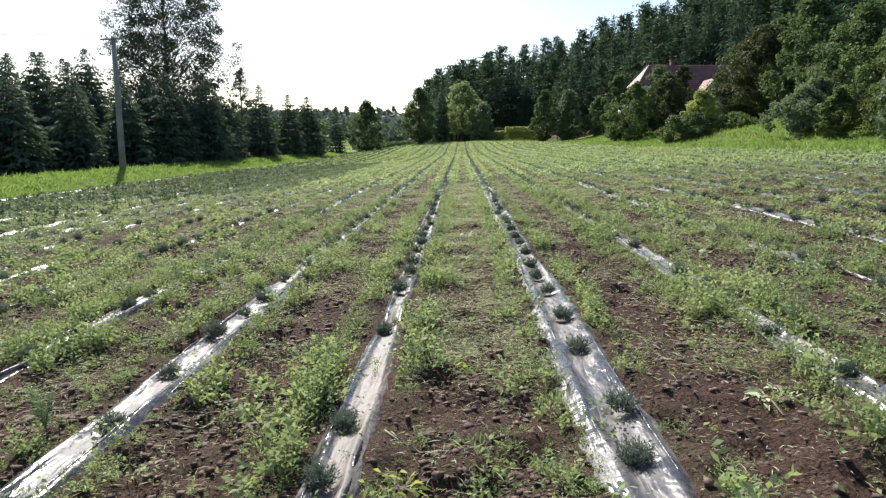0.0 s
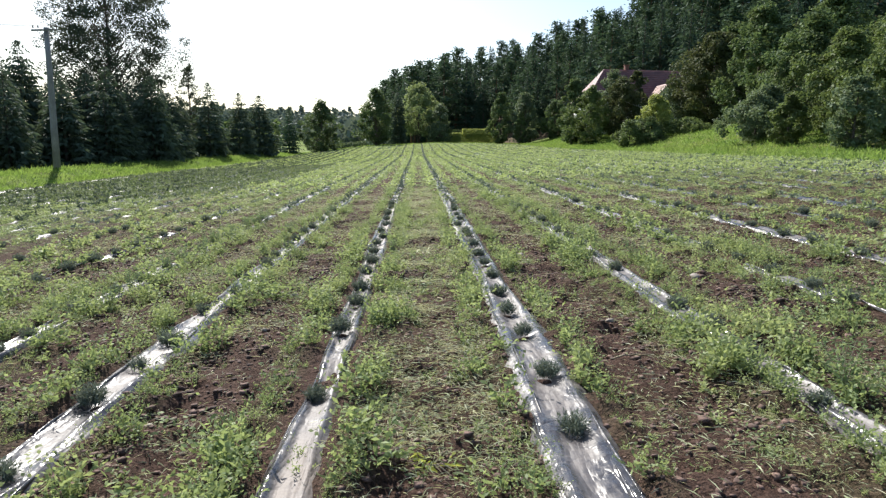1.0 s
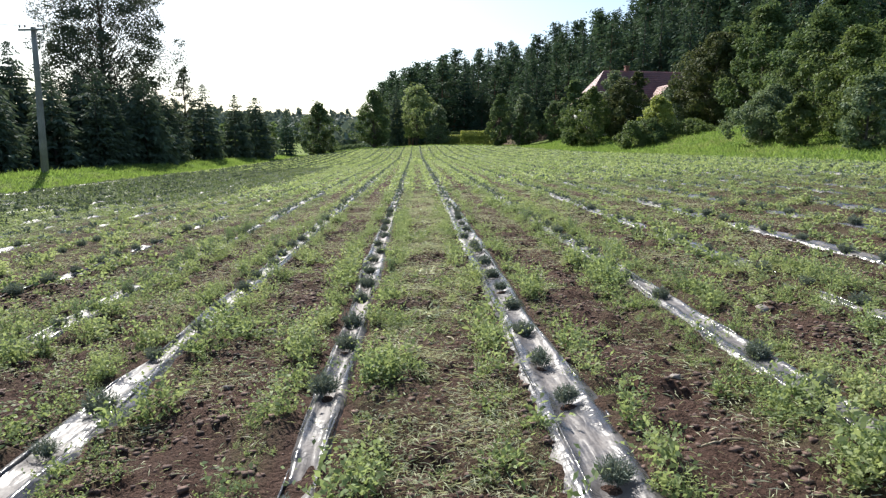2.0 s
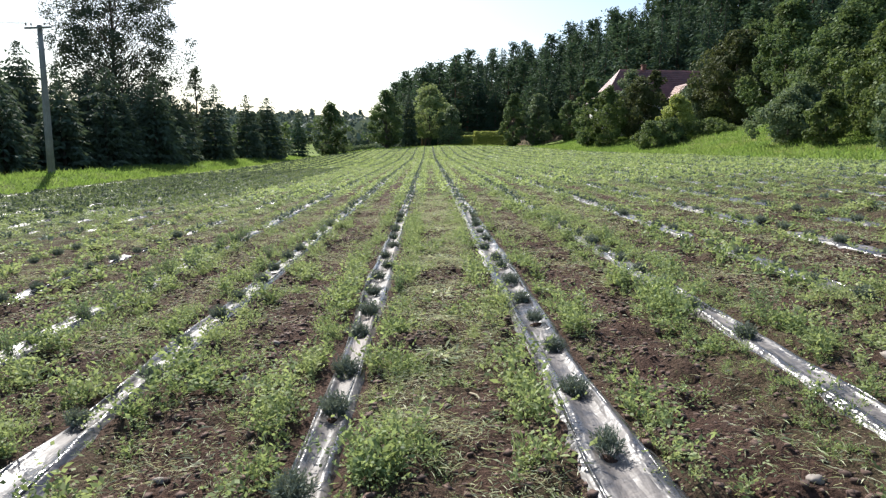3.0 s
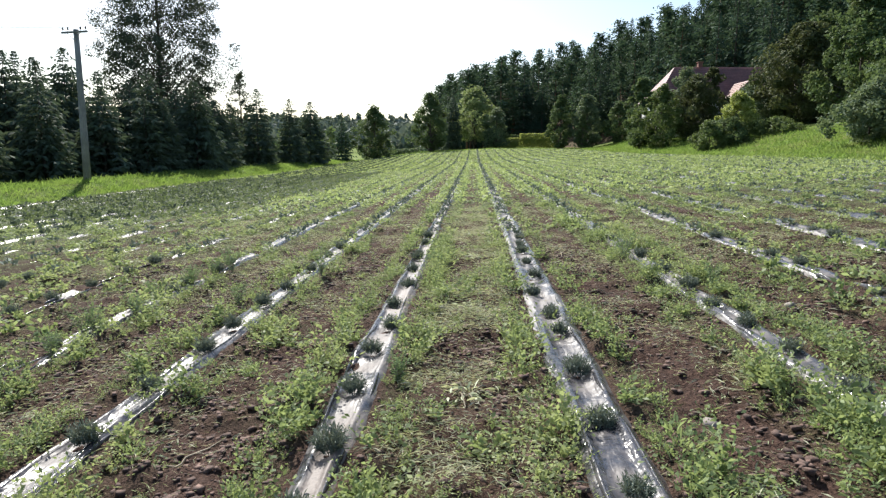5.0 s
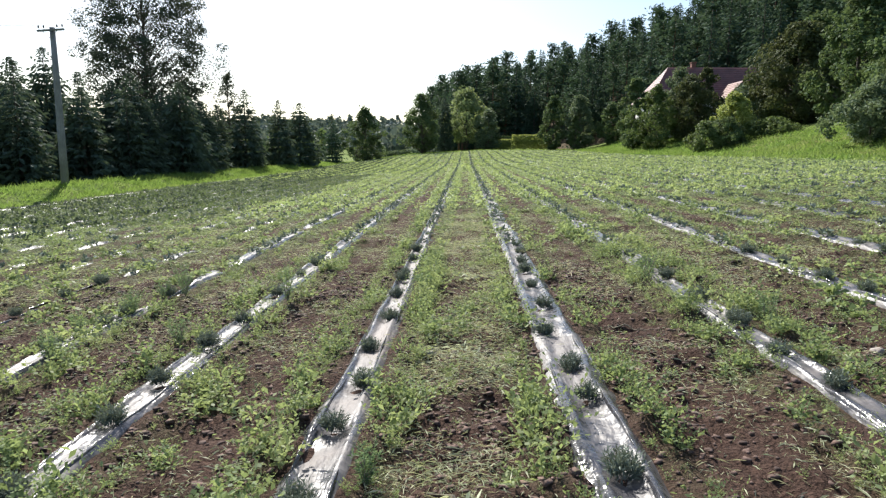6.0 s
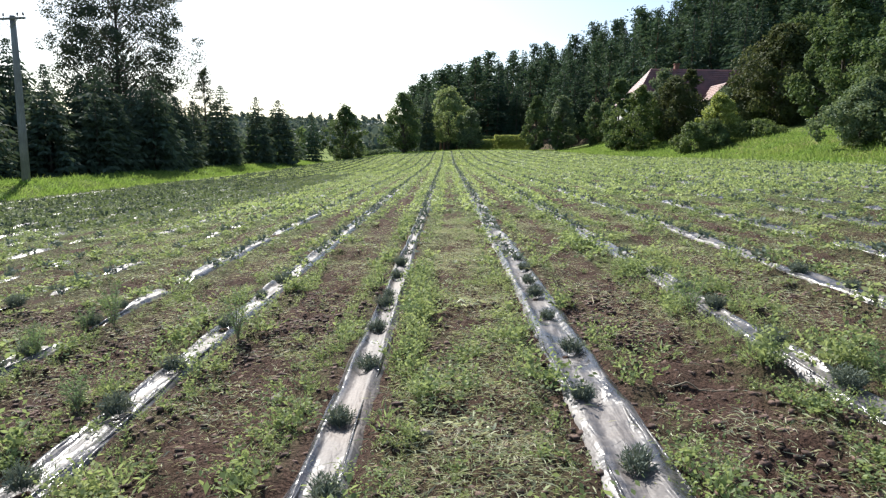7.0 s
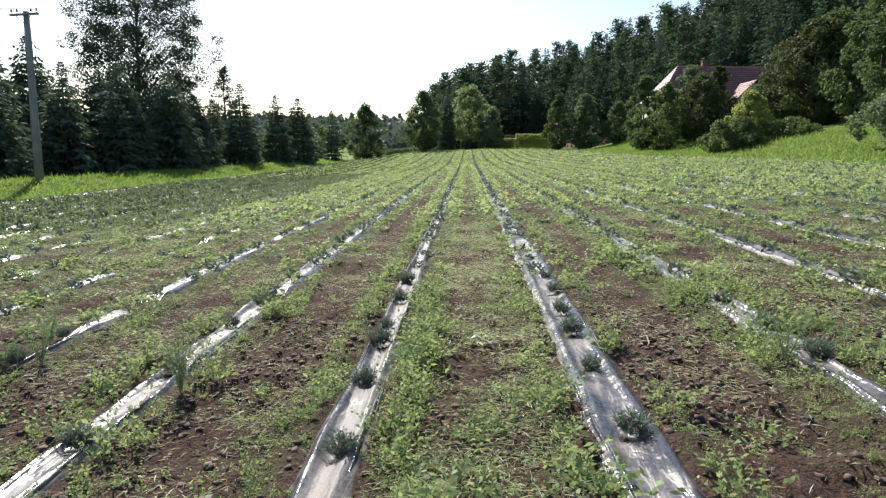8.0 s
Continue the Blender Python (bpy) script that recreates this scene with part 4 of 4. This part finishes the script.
        tree(kind, meshes, x, y, "dark pine in the forest on the hill" if kind == "pine_tree" else "dark spruce in the forest on the hill", "pine tree" if kind == "pine_tree" else "spruce tree", "forest on the hill", q.random() * 360, 0.72 + 0.36 * q.random() + 0.22 * float(smooth(0.19, 0.4, math.atan2(x, y - 9))) + (0.2 if x < 13.5 else -0.04), 1.05 + 0.4 * q.random())


build_trees()


def build_far_woods():
    """Woods beyond the field: many small crowns joined, on the land far behind."""
    r = np.random.default_rng(71)
    kinds = []
    for tall, wide in ((11, 6), (13, 5), (9, 6.5)):
        n = 46
        p = r.normal(size=(n, 3))
        p /= np.linalg.norm(p, axis=1, keepdims=True)
        p = p * (wide / 2, wide / 2, tall * 0.42) * (0.6 + 0.5 * r.random((n, 1))) + (0, 0, tall * 0.52)
        kinds.append(cards(p, 2.8, 2.0, np.array([0, -0.3, 0.5]), r))
    x, y = wanted(r, 2800, (-420, 60, 190, 620), lambda x, y: smooth(0.3, 0.5, vnoise(x, y, 45, 40) + 0.5 * smooth(300, 380, y)) * (x < -14) * (x > -0.85 * y) * ((y > 330) | (x > -0.16 * y)))
    s = 0.65 + 0.5 * r.random(len(x))
    stuff("far_woods", scattered(kinds, r.integers(0, 3, len(x)), x, y, land(x, y) - 0.5, s, r), WOODS_HAZED, "green woods on the low hills beyond the field, haze put into their colour", "woods")
    x, y = wanted(r, 900, (-130, -40, 20, 190), lambda x, y: (x < -50) * 1.0 * (y < 140) + (y > 135) * 0.5)
    s = 0.5 + 0.35 * r.random(len(x))
    stuff("woods_behind_belt", scattered(kinds, r.integers(0, 3, len(x)), x, y, land(x, y) - 0.5, s, r), OAK, "dark woods behind the belt of spruces", "woods")


build_far_woods()


# ---- hedges at the far end ----
def hedge(x0, x1, y, tall, deep, mat, label, leaves):
    r = np.random.default_rng(int(abs(x0) * 10) + 3)
    n = leaves
    px, py, pz = r.random(n), r.random(n), r.random(n) ** 0.6
    shell = r.integers(0, 3, n)
    py = np.where(shell == 0, 0.05 * r.random(n), py)
    pz = np.where(shell == 1, 0.94 + 0.06 * r.random(n), pz)
    xs = x0 + (x1 - x0) * px
    swell = 1 + 0.12 * (vnoise(xs, xs * 0, 1.1, 50) - 0.5)
    ground = soil(xs, np.full(n, y))
    p = np.stack([xs, y + (py - 0.5) * deep * swell, ground + tall * pz * swell * (1 - 0.4 * (2 * py - 1) ** 2)], axis=1)
    v, f = cards(p, 0.26 * (0.6 + 0.8 * r.random(n)), 0.17, np.array([0, -0.4, 0.5]), r)
    top = tagged(new("hedge"), label, "hedge", "hedges at the field's end")
    part("foliage", mesh_of("foliage", v, f, mat), top)
    for i in range(int((x1 - x0) / 0.9) + 1):
        bm = bmesh.new()
        x = x0 + 0.2 + i * 0.9
        z = float(soil(x, y))
        add_tube(bm, [(x, y, z - 0.1), (x + 0.05, y, z + tall * 0.8)], [0.04, 0.015], 5)
        part("stem", bm_mesh("stem", bm, BARK), top)


hedge(5.8, 9.6, 140, 2.4, 2.2, LIME, "clipped yellow-green hedge at the far end of the field", 4200)
hedge(9.8, 17.2, 140.5, 3.3, 2.4, LIME, "taller yellow-green hedge at the far end of the field", 7600)
hedge(8.2, 18.4, 149, 3.2, 1.8, OAK, "clipped dark green hedge behind the yellow hedges", 5200)
hedge(-22.0, -12.0, 150, 1.6, 2.0, GREYLEAF, "low grey-green hedge beyond the field's corner", 3000)


# ---- power pole with its wires ----
POLE_X, POLE_Y, POLE_TOP = -24.83, 45.9, 8.8


def build_pole():
    z = float(soil(POLE_X, POLE_Y))
    tall = POLE_TOP - z
    top = new("utility_pole")
    top.matrix_world = pose(POLE_X, POLE_Y, z)
    tagged(top, "weathered grey wooden utility pole with a crossarm and insulators", "utility pole")
    bm = bmesh.new()
    add_tube(bm, [(0, 0, -0.5), (0, 0, tall * 0.33), (0.01, 0, tall * 0.66), (0, 0, tall)], [0.24, 0.215, 0.185, 0.155], 16)
    part("pole", bm_mesh("pole", bm, POLE_WOOD, True), top)
    turn = pose(0, 0, tall - 0.18, 0, 0, -14)
    bm = bmesh.new()
    add_box(bm, (-1.02, -0.19, -0.06), (1.02, -0.08, 0.06), turn, 0.012)
    part("crossarm", bm_mesh("crossarm", bm, POLE_WOOD), top)
    for side in (-1, 1):
        bm = bmesh.new()
        add_tube(bm, [turn @ Vector((side * 0.62, -0.2, 0)), turn @ Vector((0.0, -0.16, -0.5))], [0.02, 0.02], 6)
        part("brace", bm_mesh("brace", bm, STEEL), top)
    ends = []
    for x in (-0.9, -0.5, 0.5, 0.9):
        bm = bmesh.new()
        p = turn @ Vector((x, -0.135, 0.06))
        add_tube(bm, [p, p + Vector((0, 0, 0.12))], [0.012, 0.012], 6)
        pin = part("insulator_pin", bm_mesh("insulator_pin", bm, STEEL), top)
        bm = bmesh.new()
        add_tube(bm, [p + Vector((0, 0, h)) for h in (0.09, 0.12, 0.16, 0.19, 0.22, 0.25)], [0.05, 0.062, 0.045, 0.058, 0.03, 0.035], 10)
        part("insulator", bm_mesh("insulator", bm, CERAMIC, True), pin, "brown glazed insulator")
        ends.append(Matrix.Translation((POLE_X, POLE_Y, z)) @ (p + Vector((0, 0, 0.2))))
    for i, e in enumerate(ends):
        bm = bmesh.new()
        far = e + Vector((-52.0, -6.0 + i * 0.2, 2.4))
        pts = [e.lerp(far, s / 14) - Vector((0, 0, 4 * 0.9 * (s / 14) * (1 - s / 14))) for s in range(15)]
        add_tube(bm, pts, [0.009] * 15, 5)
        tagged(new("overhead_wire", bm_mesh("overhead_wire", bm, CABLE)), "thin sagging overhead power wire running from the pole", "wire", "overhead wires")
    bm = bmesh.new()
    p = turn @ Vector((-0.78, -0.1, -0.05))
    add_tube(bm, [p, p + Vector((-0.03, 0, -0.5)), p + Vector((0.02, 0, -1.1)), p + Vector((0.0, 0, -1.9))], [0.012] * 4, 5)
    part("hanging_lead", bm_mesh("hanging_lead", bm, CABLE), top)


build_pole()


# ---- house behind the trees ----
def build_house():
    x0, x1, y0, y1 = 29.1, 43.4, 97.0, 107.0
    ridge_y, eave, ridge = 101.5, 8.9, 13.85
    base = float(soil(30, 98)) - 1.0
    top = new("house")
    top.matrix_world = pose(x0, y0, base)
    tagged(top, "white plastered house with a red tiled hipped roof", "house")
    local = lambda x, y, z: Vector((x - x0, y - y0, z - base))
    # walls under a hipped roof
    hip_x = x0 - 3.6
    for x in (hip_x + 0.6, x1 - 0.5):
        bm = bmesh.new()
        add_box(bm, local(x - 0.15, y0 + 0.5, base), local(x + 0.15, y1 - 0.5, eave + 0.2))
        part("end_wall", bm_mesh("end_wall", bm, PLASTER), top)
    for y in (y0 + 0.5, y1 - 0.5):
        bm = bmesh.new()
        add_box(bm, local(hip_x + 0.75, y - 0.15, base), local(x1 - 0.65, y + 0.15, eave + 0.2))
        part("long_wall", bm_mesh("long_wall", bm, PLASTER), top)
    # roof slopes with courses of tiles
    def slab(va):
        bm = bmesh.new()
        va = [bm.verts.new(v) for v in va]
        vb = [bm.verts.new(v.co - Vector((0, 0, 0.16))) for v in va]
        bm.faces.new(va), bm.faces.new(vb[::-1])
        for k in range(4):
            bm.faces.new((va[k], vb[k], vb[(k + 1) % 4], va[(k + 1) % 4]))
        bmesh.ops.recalc_face_normals(bm, faces=bm.faces[:])
        return bm

    up = Vector((0, 0, 0.05))
    for edge_y in (y0 - 0.3, y1 + 0.3):
        peak, down, n = Vector((0, ridge_y, ridge)), Vector((0, edge_y - ridge_y, eave - ridge)), 16
        left = lambda f: x0 + (hip_x - x0) * f
        corner = [local(x, p.y, p.z - 0.14) for x, p in ((x0 + 0.05, peak), (x1 - 0.05, peak), (x1 - 0.05, peak + down * 0.98), (left(0.98) + 0.05, peak + down * 0.98))]
        slope = part("roof_slope", bm_mesh("roof_slope", slab(corner), POLE_WOOD), top)
        for i in range(n):
            p, q = peak + down * (i / n), peak + down * ((i + 1) / n) + up
            part("tile_course", bm_mesh("tile_course", slab([local(x, c.y, c.z) for x, c in ((left(i / n), p), (x1, p), (x1, q), (left((i + 1) / n), q))]), ROOF_TILE), slope)
    # hip towards the field, its courses facing the sun
    apex, front, back, n = Vector((x0, ridge_y, ridge)), Vector((hip_x, y0 - 0.3, eave)), Vector((hip_x, y1 + 0.3, eave)), 16
    hip = part("hip_slope", bm_mesh("hip_slope", slab([local(*v) - Vector((0, 0, 0.14)) for v in (apex + Vector((0.05, -0.05, 0)), apex + Vector((0.05, 0.05, 0)), back, front)]), POLE_WOOD), top)
    for i in range(n):
        f, g = i / n + 0.002, (i + 1) / n
        part("tile_course", bm_mesh("tile_course", slab([local(*v) for v in (apex.lerp(front, f), apex.lerp(back, f), apex.lerp(back, g) + up, apex.lerp(front, g) + up)]), ROOF_TILE), hip)
    bm = bmesh.new()
    add_box(bm, local(32.5, 101.6, 12.9), local(33.1, 102.3, 14.5), None, 0.02)
    add_box(bm, local(32.42, 101.52, 14.5), local(33.18, 102.38, 14.62), None, 0.02)
    part("chimney", bm_mesh("chimney", bm, CHIMNEY_BRICK), top)
    # gabled wing towards the field, its tiled slope in the sun
    wx0, wx1, wy0, wr, we = 34.5, 38.9, 93.8, 11.2, 8.9
    mid = (wx0 + wx1) / 2
    bm = bmesh.new()
    ring = [(wx0 + 0.35, base), (wx1 - 0.35, base), (wx1 - 0.35, we + 0.3), (mid, wr - 0.25), (wx0 + 0.35, we + 0.3)]
    a = [bm.verts.new(local(x, wy0 + 0.4, z)) for x, z in ring]
    b = [bm.verts.new(local(x, y0 + 0.2, z)) for x, z in ring]
    bm.faces.new(a[::-1]), bm.faces.new(b)
    for i in range(5):
        bm.faces.new((a[i], a[(i + 1) % 5], b[(i + 1) % 5], b[i]))
    bmesh.ops.recalc_face_normals(bm, faces=bm.faces[:])
    wing = part("wing_wall", bm_mesh("wing_wall", bm, PLASTER), top)
    for ex in (wx0, wx1):
        peak, low, n = Vector((mid, 0, wr)), Vector((ex, 0, we)), 8
        for i in range(n):
            p, q = peak.lerp(low, i / n), peak.lerp(low, (i + 1) / n) + up
            part("wing_tile_course", bm_mesh("wing_tile_course", slab([local(c.x, y, c.z) for c, y in ((p, wy0), (p, y0 + 3.0), (q, y0 + 3.0), (q, wy0))]), ROOF_TILE), wing)
    for x in (31.2, 33.0, 41.4):
        bm = bmesh.new()
        add_box(bm, local(x - 0.55, y0 + 0.3, 6.2), local(x + 0.55, y0 + 0.36, 7.7), None, 0.01)
        frame_ob = part("window", bm_mesh("window", bm, BARGE), top, "white framed window")
        for s in (-0.27, 0.27):
            bm = bmesh.new()
            add_box(bm, local(x + s - 0.22, y0 + 0.27, 6.28), local(x + s + 0.22, y0 + 0.3, 7.62))
            part("pane", bm_mesh("pane", bm, GLASS_DARK), frame_ob)


build_house()


# ---- single things lying or growing on the soil ----
STONE = plain_material("pale field stone", (0.2, 0.17, 0.15), (0.36, 0.32, 0.29), 14, 0.85, 0.4)
STALK = plain_material("dry stalk", (0.24, 0.2, 0.13), (0.42, 0.37, 0.27), 20, 0.8, 0.2)
PALE = leaf_material("pale wilted leaves", (0.28, 0.33, 0.18), (0.6, 0.64, 0.45), None, 0.3, 0.5, gloss=0.3)
YELLOW = leaf_material("yellowing leaves", (0.21, 0.26, 0.06), (0.43, 0.47, 0.13), None, 0.45, 0.5, gloss=0.2)
DILL = leaf_material("fine blue green leaves", (0.08, 0.14, 0.07), (0.2, 0.29, 0.15), None, 0.35, 0.6)


def build_small_things():
    r = np.random.default_rng(91)
    stones = []
    for _ in range(3):
        bm = bmesh.new()
        bmesh.ops.create_icosphere(bm, subdivisions=2, radius=1.0)
        for v in bm.verts:
            p = v.co * 1.3
            v.co = Vector((v.co.x * 1.2, v.co.y * 0.9, v.co.z * 0.55)) * (0.8 + 0.45 * noise.noise(p + Vector((r.random() * 0.01, _ * 7.0, 0))))
        stones.append(bm_mesh("field_stone", bm, STONE, True))
    spots = [(-1.28, 6.43), (-2.8, 8.91), (-1.23, 8.51), (-1.29, 7.81), (-0.12, 11.87), (2.89, 11.55), (-1.51, 4.62), (1.62, 6.1), (1.4, 9.3), (-1.1, 12.6), (2.9, 7.4)]
    for i, (x, y) in enumerate(spots):
        s = 0.03 + 0.03 * r.random()
        ob = new("field_stone", stones[i % 3])
        ob.matrix_world = pose(x, y, float(soil(x, y)) + 0.2 * s, 8 * r.normal(), 8 * r.normal(), 360 * r.random()) @ Matrix.Diagonal((s, s, s, 1))
        tagged(ob, "pale rounded field stone half sunk in brown soil", "stone", "stones in the field")
    for x, y, turn, long in ((-1.44, 3.43, 40, 0.42), (-0.19, 2.9, -35, 0.45), (1.14, 9.68, 20, 0.3), (0.25, 13.33, 70, 0.35), (1.5, 5.2, 10, 0.3), (0.3, 7.2, -60, 0.28), (-1.3, 9.2, 65, 0.4), (-1.2, 13.6, 30, 0.45), (1.5, 12.4, -20, 0.35), (-2.7, 6.4, 50, 0.4), (1.35, 14.6, 80, 0.4)):
        bm = bmesh.new()
        a = radians(turn)
        pts = []
        for i in range(8):
            d = (i / 7 - 0.5) * long
            px, py = x + d * math.cos(a) + 0.02 * math.sin(i * 1.3), y + d * math.sin(a) + 0.025 * math.sin(i * 0.9 + turn)
            pts.append((px, py, float(soil(px, py)) + 0.012 + 0.008 * math.sin(i)))
        add_tube(bm, pts, [0.006, 0.006, 0.0055, 0.005, 0.0045, 0.004, 0.003, 0.002], 5)
        add_tube(bm, [pts[4], (pts[4][0] + 0.05, pts[4][1] - 0.03, pts[4][2] + 0.02), (pts[4][0] + 0.1, pts[4][1] - 0.04, pts[4][2] + 0.01)], [0.003, 0.0025, 0.0015], 4)
        tagged(new("dry_stalk", bm_mesh("dry_stalk", bm, STALK, True)), "thin dry forked weed stalk lying on the soil", "stalk", "dry stalks on the soil")
    for x, y, mat, size, label in ((0.1, 4.0, YELLOW, 1.0, "yellowing broad-leaved weed in the alley"), (1.72, 3.3, PALE, 1.3, "pale wilted broad-leaved weed lying uprooted"), (0.06, 8.0, PALE, 1.2, "pale cut weed wilting on the soil"), (0.13, 9.8, PALE, 1.3, "pale cut weed wilting on the soil"), (0.12, 11.9, PALE, 1.0, "pale cut weed wilting on the soil"), (0.2, 14.6, PALE, 1.1, "pale cut weed wilting on the soil"), (-0.25, 2.6, YELLOW, 1.1, "yellowing broad-leaved weed in the alley")):
        top = new("wilted_plant")
        top.matrix_world = pose(x, y, float(soil(x, y)), 0, 0, 360 * r.random()) @ Matrix.Diagonal((size, size, size, 1))
        tagged(top, label, "weed", "wilted weeds in the alley")
        n = 46
        a = r.random(n) * 2 * np.pi
        out = 0.02 + 0.1 * r.random(n)
        base = np.stack([np.cos(a) * out, np.sin(a) * out, 0.015 + 0.03 * r.random(n)], axis=1)
        way = np.stack([np.cos(a + 0.8), np.sin(a + 0.8), 0.1 + 0.5 * r.random(n)], axis=1) + 0.5 * r.normal(size=(n, 3)) * (1, 1, 0.3)
        part("foliage", mesh_of("foliage", *blades(base, way, 0.03 + 0.045 * r.random(n), 0.015, 0.018, r), mat), top)
        for i in range(5):
            b = r.random() * 6.28
            bm = bmesh.new()
            add_tube(bm, [(0, 0, 0.0), (0.07 * math.cos(b), 0.07 * math.sin(b), 0.045), (0.16 * math.cos(b + 0.3), 0.16 * math.sin(b + 0.3), 0.02)], [0.005, 0.004, 0.002], 5)
            part("stalk", bm_mesh("stalk", bm, STALK), top)
    feathery = [(-3.37 + 0.08 * r.normal(), 8.6 + 0.72 * i + 0.15 * r.normal(), 0.24 + 0.1 * r.random()) for i in range(10)]
    for x, y, tall in feathery + [(2.4, 4.4, 0.34), (-3.17, 14.56, 0.36), (-3.3, 13.6, 0.3), (-1.72, 13.75, 0.42), (-3.41, 11.6, 0.34), (-2.26, 12.42, 0.26), (-0.33, 14.0, 0.24), (-0.33, 10.12, 0.22), (2.02, 13.9, 0.36), (2.5, 12.3, 0.26), (-3.1, 7.5, 0.3), (-2.35, 3.3, 0.24), (2.55, 8.3, 0.28)]:
        top = new("dill_plant")
        top.matrix_world = pose(x, y, float(soil(x, y)) - 0.01, 0, 0, 360 * r.random())
        tagged(top, "tall feathery blue-green weed standing above the others", "weed", "tall feathery weeds")
        twigs, ways = [], []
        for i in range(7):
            b, lean = 6.28 * i / 7 + r.random(), 0.12 + 0.3 * r.random()
            tip = (lean * tall * math.cos(b), lean * tall * math.sin(b), tall * (0.7 + 0.3 * r.random()))
            bm = bmesh.new()
            add_tube(bm, [(0, 0, 0), (tip[0] * 0.4, tip[1] * 0.4, tip[2] * 0.5), tip], [0.004, 0.003, 0.001], 4)
            part("stem", bm_mesh("stem", bm, STALK), top)
            for q in np.linspace(0.15, 1.0, 16):
                for _ in range(3):
                    twigs.append((tip[0] * q, tip[1] * q, tip[2] * q))
                    ways.append(r.normal(size=3) * (0.8, 0.8, 0.4) + (0, 0, 0.5))
        part("foliage", mesh_of("foliage", *sprigs(np.array(twigs), np.array(ways), 0.045, 0.006, r), DILL), top)


build_small_things()
